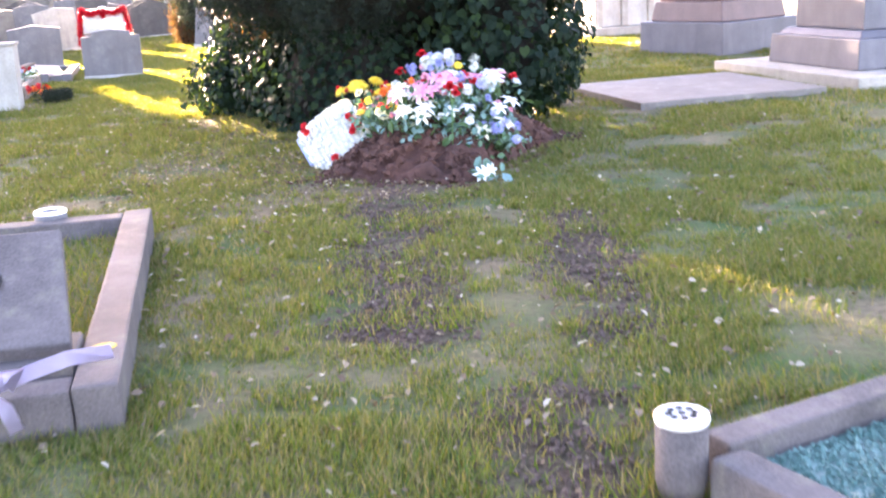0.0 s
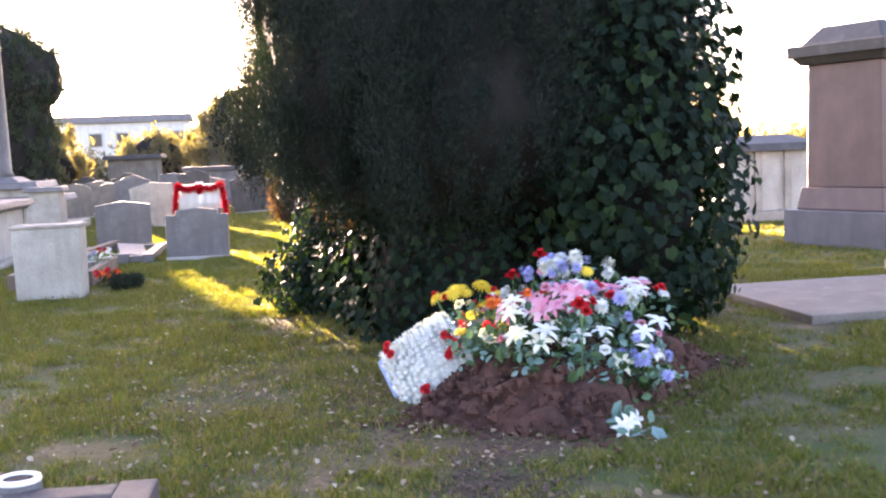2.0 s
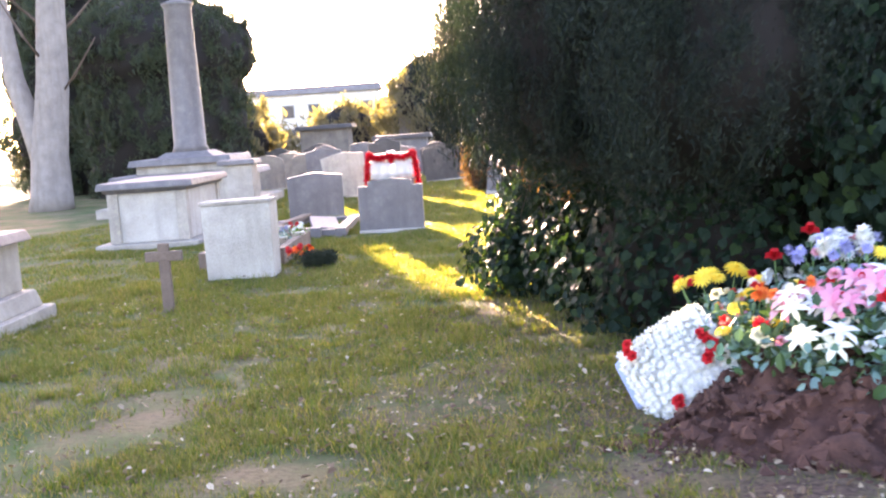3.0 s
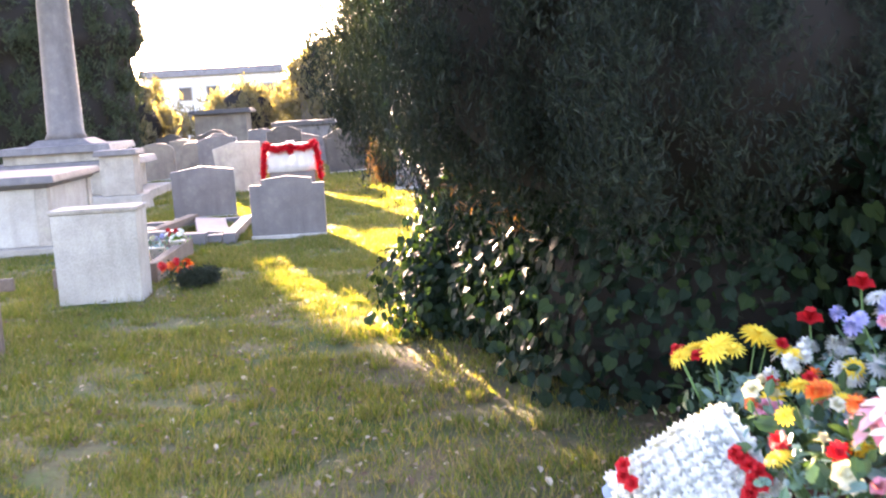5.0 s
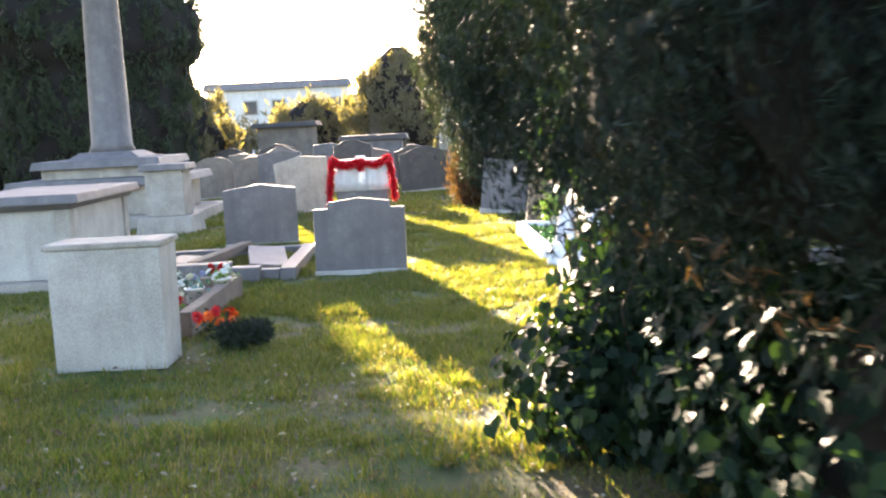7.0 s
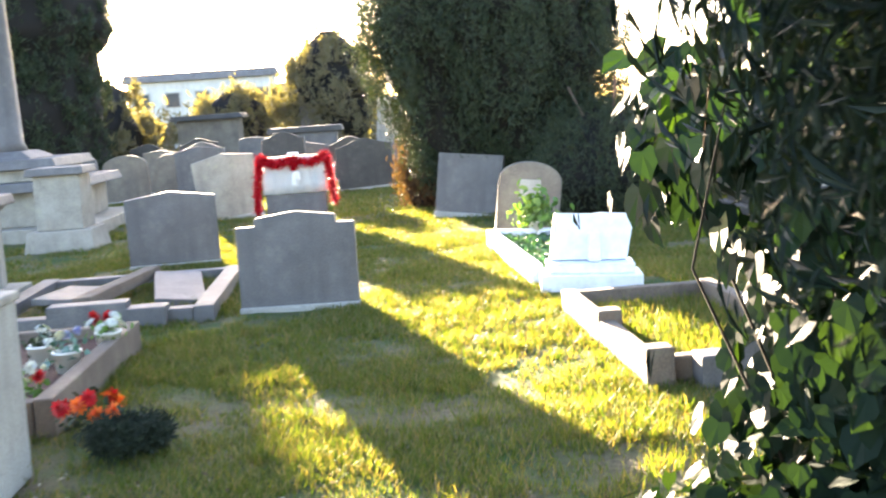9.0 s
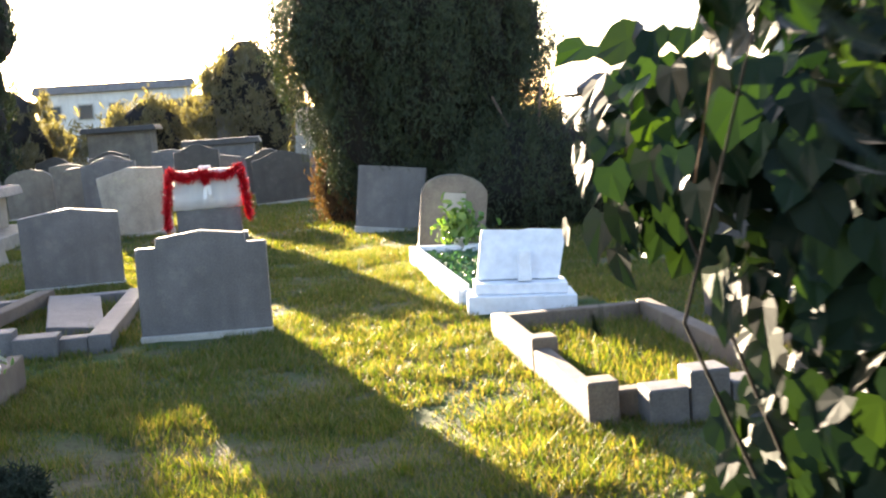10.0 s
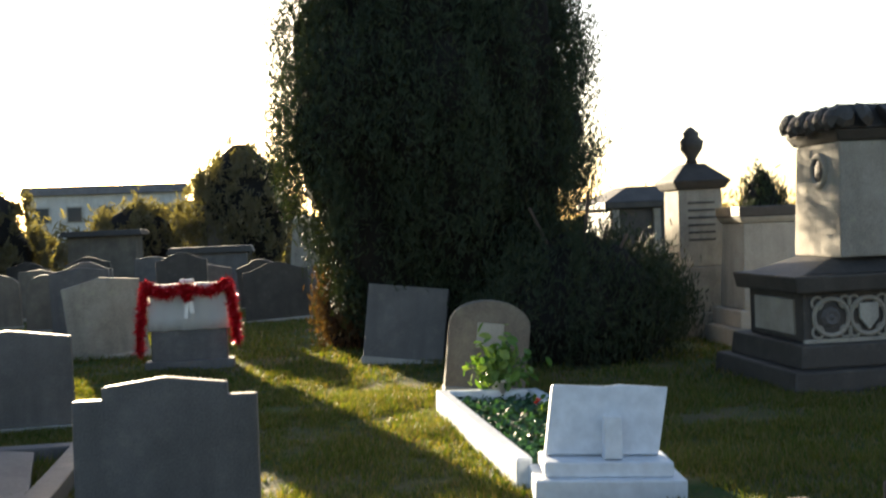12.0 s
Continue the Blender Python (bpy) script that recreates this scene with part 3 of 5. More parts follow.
# kerbed grave with a sloping tablet, tied with a ribbon
kg = kerb_grave("kerbed_grave", 0.09, 3.72, 21, 1.3, 3.1, 0.16, 0.17, KERBSTONE, LAWN, "low stone kerbed grave overgrown with moss and grass", posts=())
g_in = blades_on(kg, 1.0, 2.7, 0.05, 5000, 21, 0.06)
g_in.location = (-0.16, 0.2, 0)
part("lichen_patch", lathe([(0.001, 0), (0.05, 0.001), (0.035, 0.004), (0.001, 0.005)], 10, (-0.08, 0.42, 0.172)), LICHEN, kg, "orange lichen patch")
tb = thing("tablet_headstone", 0.09, 3.72, 0, 21, "grey stone desk tablet lying sloped on a kerbed grave", "headstone")
part("plinth", block(0.98, 0.42, 0.09, (-0.66, 0.4, 0.1), rough=0.003), KERBSTONE, tb)
part("tablet", block(0.92, 0.09, 0.75, (-0.64, 0.32, 0.2), top=0.84, topd=1.0, rot=(-68, 0, 0)), KERBSTONE, tb)
part("emblem", lathe([(0.09, 0), (0.1, 0.006), (0.001, 0.008)], 18), DARK, tb, "dark oval emblem").matrix_local = pose(-0.55, 0.672, 0.398, 22, 0, 0)
rb = thing("ribbon_bow", 0.19, 3.66, -0.02, 21, "lavender satin ribbon tied in a bow round a tablet", "ribbon")


def strap(pts, w):
    """A flat ribbon along points, w wide, a little thick."""
    bm = bmesh.new()
    rows = []
    for k, p in enumerate(pts):
        d = (Vector(pts[min(k + 1, len(pts) - 1)]) - Vector(pts[max(k - 1, 0)])).normalized()
        a = d.cross(Vector((0.2, -1.0, 0.6))).normalized() * w * (0.5 if k else 0.25)
        rows.append((bm.verts.new(Vector(p) - a), bm.verts.new(Vector(p) + a)))
    for p, q in zip(rows, rows[1:]):
        bm.faces.new((p[0], p[1], q[1], q[0])).smooth = True
    bmesh.ops.solidify(bm, geom=bm.faces[:], thickness=0.003)
    return bm


part("band", strap([(-0.46, 0.05, 0.23), (-0.36, 0.1, 0.26), (-0.24, 0.18, 0.27), (-0.1, 0.3, 0.24)], 0.055), RIBBON, rb)
for q in ([(-0.48, 0.04, 0.23), (-0.43, 0.02, 0.28), (-0.38, 0.03, 0.29), (-0.42, 0.03, 0.24)], [(-0.48, 0.04, 0.23), (-0.55, 0.0, 0.27), (-0.6, 0.0, 0.24), (-0.52, 0.02, 0.22)],
          [(-0.48, 0.03, 0.22), (-0.43, 0.0, 0.18), (-0.4, -0.02, 0.1)], [(-0.48, 0.03, 0.22), (-0.54, 0.0, 0.16), (-0.57, -0.02, 0.09)]):
    part("loop", strap(q, 0.05), RIBBON, rb)
part("knot", block(0.05, 0.035, 0.04, (-0.48, 0.02, 0.205), bevel=0.012), RIBBON, rb)


def pot_vase(x, y, z, r, h, label, holes=0, material=PLASTIC):
    t = thing("grave_vase", x, y, z, 10, label, "vase")
    part("body", lathe([(r * 0.85, 0), (r, h * 0.2), (r, h), (r * 0.8, h), (r * 0.8, h * 0.85), (0.001, h * 0.84)], 24), KERBSTONE if holes else GREYSTONE, t)
    if holes:
        part("rim", lathe([(r * 1.02, h - 0.012), (r * 1.06, h), (r * 1.02, h + 0.012), (r * 0.78, h + 0.014), (r * 0.76, h + 0.002), (0.001, h + 0.004)], 24), material, t, "white rim")
    else:
        part("rim", ring(r * 0.86, r * 0.17, 28, 8), material, t, "white rim").matrix_local = pose(0, 0, h)
        part("opening", lathe([(r * 0.7, h - 0.02), (r * 0.68, h + 0.004), (0.001, h + 0.002)], 20), DARK, t)
    for k in range(holes):
        a = 6.28 * k / max(1, holes - 1)
        q = 0 if k == holes - 1 else r * 0.5
        part("hole", lathe([(0.011, 0), (0.011, 0.003), (0.001, 0.004)], 10, (q * math.cos(a), q * math.sin(a), h + 0.013)), DARK, t)
    return t


pot_vase(-1.59, 6.45, 0.0, 0.095, 0.19, "grey stone grave vase with a white rim on a kerb")
pot_vase(1.965, 3.32, 0.0, 0.075, 0.235, "stone flower holder with a white perforated lid", holes=9)
# kerbed grave with green glass chippings
gr = thing("chippings_grave", 2.04, 3.36, 0, -52, "stone kerbed grave filled with green glass chippings", "grave")
part("kerb", block(0.12, 2.0, 0.2, (0.0, 1.03, -0.05), rough=0.003), KERBSTONE, gr)
part("kerb", block(1.0, 0.13, 0.19, (0.58, 0.0, -0.05), rough=0.003), KERBSTONE, gr)
part("kerb", block(0.12, 2.0, 0.2, (1.14, 1.03, -0.05), rough=0.003), KERBSTONE, gr)
part("infill", block(1.0, 1.9, 0.12, (0.57, 1.03, -0.05), bevel=0), CHIPS, gr, "green glass chippings")
r_ = np.random.default_rng(5)
_n = 9000
_p = np.stack([0.08 + 0.98 * r_.random(_n), 0.08 + 1.2 * r_.random(_n), 0.07 + 0.012 * r_.random(_n)], 1)
v_, f_ = scatter([(-0.5, -0.4, 0), (0.5, -0.3, 0), (0.1, 0.6, 0), (0, 0, 0.7)], [(0, 1, 3), (1, 2, 3), (2, 0, 3)], _p, np.stack([r_.normal(0, 0.4, _n), r_.normal(0, 0.4, _n), np.ones(_n)], 1), r_.random(_n) * 6.28, 0.008 + 0.01 * r_.random(_n))
tagged(raw("chipping_layer", v_, f_, CHIPS, gr), "loose green glass chips", kind="stuff")


def stack(name, x, y, rz, label, category, steps, z0=0.0):
    """A monument of blocks on one another: (part, width, depth, height, top factor, material)."""
    t = thing(name, x, y, 0, rz, label, category)
    z = z0
    for nm, w, d, h, f, m in steps:
        part(nm, block(w, d, h - (0.0 if z == z0 else 0.001), (0, 0, z + (0.0 if z == z0 else 0.001)), top=f, bevel=0.018), m, t)
        z += h
    return t


# ledger slab and the monuments behind it
sl = thing("ledger_slab", 2.5, 13.05, 0, 24, "pale flat stone ledger slab lying in the grass", "slab")
part("slab", block(2.1, 2.1, 0.12, (0, 0, -0.05), rough=0.002), SLABSTONE, sl)
mg = stack("granite_monument", 4.75, 14.5, 26, "grey granite pedestal monument on a wide stone base", "monument",
           [("base", 2.6, 2.9, 0.16, 1, LIMESTONE), ("plinth", 1.75, 1.75, 0.34, 0.97, GRANITE), ("moulding", 1.6, 1.6, 0.08, 0.9, GRANITE), ("die", 1.3, 1.3, 1.5, 0.95, GRANITE), ("cap", 1.6, 1.6, 0.2, 0.9, GRANITE)], -0.03)
mr = stack("red_granite_monument", 3.25, 18.6, 44, "brown-red granite pedestal with a moulded cap", "monument",
           [("base", 1.7, 1.7, 0.5, 0.99, GRANITE), ("plinth", 1.45, 1.45, 0.3, 0.93, REDGRANITE), ("die", 1.25, 1.25, 1.65, 0.97, REDGRANITE), ("moulding", 1.35, 1.35, 0.1, 1.12, DARKSTONE), ("cap", 1.6, 1.6, 0.16, 1, DARKSTONE), ("top", 1.35, 1.35, 0.25, 0.7, DARKSTONE)], -0.03)
wt = stack("white_chest_tomb", 1.6, 24.0, 26, "pale panelled stone chest tomb with a dark lid", "tomb",
           [("base", 2.3, 2.6, 0.2, 1, LIMESTONE), ("chest", 1.8, 2.1, 1.05, 1, CONCRETE), ("lid", 2.1, 2.4, 0.14, 0.95, DARKSTONE), ("ridge", 1.8, 2.1, 0.14, 0.6, DARKSTONE)], -0.03)
for sx in (-0.82, -0.28, 0.28, 0.82):
    part("pilaster", block(0.13, 0.06, 1.05, (sx, -1.075, 0.172)), LIMESTONE, wt)

# ---- pedestal headstone and the planted grave behind it ----
pd = thing("concrete_headstone", -6.08, 13.64, 0, 22, "pale concrete block headstone with a stained corner", "headstone")
part("block", block(0.72, 0.42, 0.8, (-0.08, 0.02, 0.0), top=1.03), CONCRETE, pd)
part("cap", block(0.78, 0.46, 0.04, (-0.08, 0.02, 0.801)), LIMESTONE, pd)
pg = kerb_grave("planted_grave", -6.2, 14.5, 22, 1.0, 2.1, 0.1, 0.2, BUFFSTONE, SOIL, "buff kerbed grave planted with flowers and pots", posts=(), fillz=0.12, fill_label="green glass and soil")
cx = thing("wooden_cross", -5.55, 11.5, 0, 20, "small weathered wooden cross marker in the grass", "cross")
part("post", block(0.1, 0.05, 0.68, (0, 0, -0.06)), WOOD, cx)
part("crossbar", block(0.34, 0.045, 0.09, (0, -0.005, 0.46)), WOOD, cx)

# ---- broken kerb set ----
bk = kerb_grave("broken_kerb_grave", -7.0, 17.45, 23, 1.9, 2.3, 0.16, 0.12, GREYSTONE, MUD, "broken grey stone kerb grave with fallen pieces", posts=(), fillz=0.02)
gx_ = blades_on(bk, 1.5, 1.9, 0.02, 3500, 33, 0.07)
gx_.location = (-0.2, 0.2, 0)
part("step_block", block(0.6, 0.2, 0.24, (-0.95, 0.05, -0.04)), GREYSTONE, bk)
part("corner_piece", block(0.3, 0.22, 0.19, (-0.5, 0.02, -0.04)), GREYSTONE, bk)
part("fallen_slab", block(0.42, 1.2, 0.07, (-0.45, 1.2, 0.06), rot=(4, 7, 10), rough=0.006), GREYSTONE, bk)
part("fallen_slab", block(0.16, 1.4, 0.1, (-0.95, 1.2, 0.1), rot=(2, -3, -14), rough=0.004), BUFFSTONE, bk)
part("fallen_slab", block(0.36, 0.9, 0.06, (-1.4, 1.3, 0.06), rot=(-2, 4, -6), rough=0.004), GREYSTONE, bk)

# ---- white marble grave ----
wg = thing("white_marble_grave", -4.35, 18.74, 0, 24, "white marble grave with a sloped tablet and kerbs", "grave", ry=2.5)
part("base_step", block(0.8, 0.44, 0.15, (0.02, 0.0, -0.03), rot=(0, 0, -9)), MARBLE, wg)
part("upper_step", block(0.69, 0.34, 0.08, (0.02, 0.02, 0.121), rot=(0, 0, -9)), MARBLE, wg)
part("tablet", profile([(-0.32, 0), (0.3, 0), (0.37, 0.37), (0.1, 0.385), (0.02, 0.375), (-0.27, 0.385)], 0.085, (0.02, 0.05, 0.2), (-16, 0, -9)), MARBLE, wg)
part("back_support", block(0.1, 0.11, 0.23, (0.04, -0.06, 0.201), top=0.9, rot=(-10, 0, -9)), MARBLE, wg)
part("kerb", block(0.09, 2.75, 0.19, (-0.37, 1.62, -0.03)), MARBLE, wg)
part("kerb", block(0.09, 2.75, 0.19, (0.37, 1.62, -0.03)), MARBLE, wg)
part("kerb", block(0.65, 0.09, 0.19, (0, 2.95, -0.03)), MARBLE, wg)
part("infill", block(0.65, 2.65, 0.1, (0, 1.57, -0.03), bevel=0), SOIL, wg, "soil under green planting")
_r = np.random.default_rng(77)
_n = 2600
_p = np.stack([_r.uniform(-0.31, 0.31, _n), _r.uniform(0.35, 2.85, _n), 0.075 + 0.05 * _r.random(_n)], 1)
PLANTS = leafy("low_green_planting", [(0.03, 0.09, 0.05), (0.05, 0.13, 0.07), (0.02, 0.06, 0.03)], 0.5, 0.2)
v_, f_ = scatter(OVAL, OVAL_FACES, _p, _r.normal(0, 0.5, (_n, 3)) + (0, 0, 1), _r.random(_n) * 6.28, 0.03 + 0.03 * _r.random(_n))
tagged(raw("planting", v_, f_, PLANTS, wg), "low green plants", kind="stuff")
headstone(-5.78, 22.35, 22, rounded(0.72, 0.82), 0.1, WEATHERED, "round-topped sandy headstone with a pale inset panel", rx=2, ry=7)
ip = part("inset_panel", block(0.24, 0.012, 0.22, (0, -0.06, 0.4), bevel=0.003), CONCRETE, bpy.data.objects["headstone.004" if "headstone.004" in bpy.data.objects else "headstone"])
headstone(-7.15, 24.5, 5, gable(0.9, 0.84, 0.0), 0.09, GREYSTONE, "pale flat headstone leaning against an evergreen", rx=-6, ry=6)
fk = thing("far_kerb", -8.15, 26.6, 0, 24, "pale stone kerb strip along the grass", "kerb")
part("kerb", block(0.14, 3.4, 0.16, (0, 0, -0.04), rough=0.003), CONCRETE, fk)

# ---- kerbed graves on the other side of the path ----
kb = kerb_grave("buff_kerb_grave", -2.43, 16.1, 23.5, 1.1, 2.25, 0.1, 0.15, BUFFSTONE, LAWN, "buff stone kerbed grave with stepped corner blocks", posts=((-1.03, 1.1), (-1.03, 0.0), (-0.07, 0.0)), fillz=0.03)
for k, (px, h) in enumerate(((-0.75, 0.2), (-0.55, 0.27), (-0.35, 0.2))):
    part("stepped_block", block(0.19, 0.18, h, (px, -0.08, -0.03)), GREYSTONE, kb)
gi = blades_on(kb, 0.8, 1.9, 0.03, 5000, 31, 0.07)
gi.location = (-0.15, 0.2, 0)
kc = kerb_grave("grey_kerb_grave", -1.0, 16.7, 23.5, 1.15, 2.2, 0.15, 0.15, KERBSTONE, LAWN, "grey stone kerbed grave in the shade", posts=((-1.08, 2.1),), fillz=0.03)


# ---- ornate monument ----
om = thing("ornate_monument", -2.42, 23.4, 0, 22, "soot-dark stone monument with quatrefoil frieze and carved cap", "monument")
z = -0.05
for nm, w, d, h, f, m in (("step", 2.3, 1.75, 0.22, 0.98, DARKSTONE), ("step", 2.05, 1.5, 0.2, 0.98, DARKSTONE), ("frieze", 1.8, 1.12, 0.42, 1.0, DARKSTONE), ("ledge", 1.98, 1.3, 0.15, 1.03, DARKSTONE), ("slope", 1.8, 1.14, 0.13, 0.6, DARKSTONE), ("die", 0.98, 0.9, 1.0, 0.93, LIMESTONE), ("cornice", 0.95, 0.88, 0.1, 1.12, DARKSTONE), ("cap", 1.1, 1.0, 0.22, 0.75, DARKSTONE)):
    part(nm, block(w, d, h - 0.002, (0, 0, z + 0.002), top=f, bevel=0.02), m, om)
    if nm == "frieze":
        part("panel", block(0.03, 0.8, 0.3, (-0.905, 0, z + 0.06), bevel=0.004), LIMESTONE, om, "plain pale panel")
        for k in range(5):
            q = -0.66 + 0.33 * k
            part("tracery", ring(0.155, 0.022, 24, 6), LIMESTONE, om).matrix_local = pose(q, -0.57, z + 0.21, 90, 0, 0)
            for a in range(4):
                part("tracery", ring(0.05, 0.014, 12, 6), LIMESTONE, om).matrix_local = pose(q + 0.175 * math.cos(a * 1.571 + 0.785), -0.57, z + 0.21 + 0.175 * math.sin(a * 1.571 + 0.785), 90, 0, 0)
            if k:
                part("shield", profile([(-0.085, 0.11), (-0.085, -0.02), (0, -0.12), (0.085, -0.02), (0.085, 0.11)], 0.03, (q, -0.58, z + 0.21)), CONCRETE, om, "pale carved shield")
            else:
                part("rose_boss", lathe([(0.09, 0), (0.06, 0.03), (0.03, 0.02), (0.001, 0.04)], 8), GREYSTONE, om).matrix_local = pose(q, -0.56, z + 0.21, 90, 0, 0)
        part("string_course", block(1.84, 0.04, 0.05, (0, -0.58, z - 0.02), bevel=0.01), LIMESTONE, om)
    z += h
LEAF_R = random.Random(6)
for k in range(6):
    part("carved_leaf", lathe([(0.001, 0), (0.12, 0.01), (0.08, 0.06), (0.001, 0.08)], 7), DARKSTONE, om).matrix_local = pose(-0.46 + 0.18 * k, -0.49, z - 0.13 + LEAF_R.uniform(-0.03, 0.03), 65, 0, 40 * k)
for k in range(6):
    part("carved_leaf", lathe([(0.001, 0), (0.12, 0.01), (0.08, 0.06), (0.001, 0.08)], 7), DARKSTONE, om).matrix_local = pose(-0.52, -0.44 + 0.17 * k, z - 0.13 + LEAF_R.uniform(-0.03, 0.03), 65, 0, -90)
part("roundel", ring(0.13, 0.035), LIMESTONE, om).matrix_local = pose(-0.462, -0.05, z - 0.56, 90, 0, -90)
part("roundel_back", lathe([(0.12, 0), (0.1, 0.02), (0.001, 0.022)], 18), DARKSTONE, om).matrix_local = pose(-0.458, -0.05, z - 0.56, 90, 0, -90)

um = stack("urn_monument", -4.05, 27.0, 22, "pale inscribed stone pillar topped with a draped urn", "monument",
           [("base", 0.95, 0.95, 0.35, 1, LIMESTONE), ("plinth", 0.75, 0.75, 0.55, 0.95, LIMESTONE), ("die", 0.58, 0.58, 0.95, 0.94, LIMESTONE), ("cornice", 0.62, 0.62, 0.1, 1.2, DARKSTONE), ("roof", 0.74, 0.74, 0.22, 0.35, DARKSTONE)], -0.05)
part("urn", lathe([(0.08, 2.12), (0.06, 2.18), (0.14, 2.3), (0.16, 2.4), (0.1, 2.46), (0.11, 2.5), (0.02, 2.58)], 14), DARKSTONE, um)
for k in range(6):
    part("inscription_line", block(0.34, 0.01, 0.025, (0, -0.29, 1.62 - 0.09 * k), bevel=0), DARKSTONE, um)
sp = stack("pedestal_tomb", -3.25, 26.1, 22, "pale stone pedestal tomb with a flat moulded top", "tomb",
           [("base", 1.1, 1.0, 0.25, 1, CONCRETE), ("step", 0.95, 0.85, 0.2, 1, CONCRETE), ("die", 0.8, 0.7, 0.97, 0.9, CONCRETE), ("cornice", 0.75, 0.66, 0.07, 1.12, CONCRETE), ("top", 0.84, 0.73, 0.12, 1, DARKSTONE)], -0.05)
ms = stack("mausoleum", -5.2, 34.0, 22, "dark stone family vault with a low hipped roof", "mausoleum",
           [("base", 1.9, 1.9, 0.3, 1, DARKSTONE), ("chamber", 1.7, 1.7, 1.4, 1, DARKSTONE), ("cornice", 1.95, 1.95, 0.12, 1, DARKSTONE), ("roof", 1.95, 1.95, 0.28, 0.4, DARKSTONE)], -0.05)
for sx in (-0.76, 0.0, 0.76):
    part("pilaster", block(0.13, 0.08, 1.38, (sx, -0.89, 0.26)), LIMESTONE, ms)

# ---- tombs and column on the far side ----
ct = stack("chest_tomb", -10.1, 17.5, 22, "pale stone chest tomb with a thick grey lid", "tomb",
           [("base", 1.5, 2.5, 0.12, 1, LIMESTONE), ("chest", 1.1, 2.05, 0.72, 1, CONCRETE), ("moulding", 1.2, 2.15, 0.06, 1.06, GREYSTONE), ("lid", 1.42, 2.35, 0.1, 0.97, GREYSTONE)], -0.03)
for sx, sy in ((-0.5, -0.98), (0.5, -0.98), (0.5, 0.98), (-0.5, 0.98)):
    part("pilaster", block(0.16, 0.16, 0.72, (sx, sy, 0.09)), LIMESTONE, ct)
cm = stack("column_monument", -14.5, 24.2, 22, "grey stone column on a stepped pedestal tomb", "monument",
           [("step", 3.4, 3.4, 0.22, 1, LIMESTONE), ("chest", 2.5, 2.5, 0.5, 1, LIMESTONE), ("ledge", 2.95, 2.95, 0.14, 0.97, GREYSTONE), ("die", 1.95, 1.95, 0.18, 1, LIMESTONE), ("slab", 2.25, 2.25, 0.14, 0.96, GREYSTONE), ("foot", 1.3, 1.3, 0.12, 0.7, GREYSTONE)], -0.03)
part("shaft", lathe([(0.42, 1.26), (0.36, 1.4), (0.3, 4.4), (0.33, 4.45), (0.36, 4.5), (0.05, 4.62)], 20), GREYSTONE, cm)
pm = stack("panelled_pedestal", -11.9, 22.2, 22, "pale stone pedestal with dark side panels", "monument",
           [("base", 0.9, 0.9, 0.3, 0.9, LIMESTONE), ("die", 0.6, 0.6, 0.7, 0.97, LIMESTONE), ("cap", 0.75, 0.75, 0.1, 0.95, GREYSTONE)], -0.03)
lt = stack("stepped_tomb", -6.95, 10.65, 22, "weathered stepped stone tomb base with mouldings", "tomb",
           [("base", 0.95, 1.2, 0.14, 1, LIMESTONE), ("step", 0.8, 1.0, 0.16, 0.9, LIMESTONE), ("die", 0.55, 0.75, 0.45, 1, LIMESTONE), ("cap", 0.75, 0.95, 0.1, 0.9, GREYSTONE)], -0.03)

# ---- rows of far stones ----
R = random.Random(4)
for x, y, w, h, kind, m, lab in ((-14.3, 29.8, 0.9, 1.05, wavy, GREYSTONE, "dark wavy-topped headstone rimmed with sunlight"), (-12.6, 30.0, 0.85, 1.15, wavy, DARKSTONE, "sooty wavy-topped headstone among others"),
                                 (-14.6, 29.0, 0.6, 0.95, rounded, WEATHERED, "small sandy round-topped headstone"), (-15.9, 29.5, 0.9, 0.95, rounded, WEATHERED, "pale round-topped headstone far off"),
                                 (-11.0, 30.3, 1.1, 0.92, wavy, DARKSTONE, "dark broad headstone with a curved top"), (-12.9, 31.4, 0.9, 0.9, gable, GREYSTONE, "grey gabled headstone far off"),
                                 (-13.4, 28.2, 0.9, 1.0, gable, GREYSTONE, "pale gabled headstone behind a draped one"), (-16.4, 31.5, 0.8, 0.9, gable, WEATHERED, "weathered pale gabled headstone far off"), (-8.6, 31.5, 0.8, 0.8, gable, GREYSTONE, "grey far headstone in the shade"),
                                 (-17.5, 30.2, 0.75, 1.0, rounded, GREYSTONE, "grey far round-topped headstone"), (-18.4, 34.0, 0.9, 1.0, wavy, DARKSTONE, "sooty wavy-topped headstone in a far row"), (-17.2, 34.6, 0.95, 1.05, wavy, DARKSTONE, "sooty wavy-topped headstone in a far row"), (-16.0, 35.2, 0.9, 1.0, gable, GREYSTONE, "grey gabled headstone in a far row"), (-19.7, 33.6, 0.9, 0.9, rounded, GREYSTONE, "grey round-topped headstone in a far row"), (-13.9, 33.2, 0.8, 0.95, rounded, DARKSTONE, "small sooty round-topped headstone"), (-12.7, 33.6, 0.9, 0.9, wavy, DARKSTONE, "low sooty wavy-topped headstone")):
    headstone(x, y, 22 + R.uniform(-6, 6), kind(w, h), 0.11, m, lab, rx=R.uniform(-4, 4), ry=R.uniform(-5, 5))
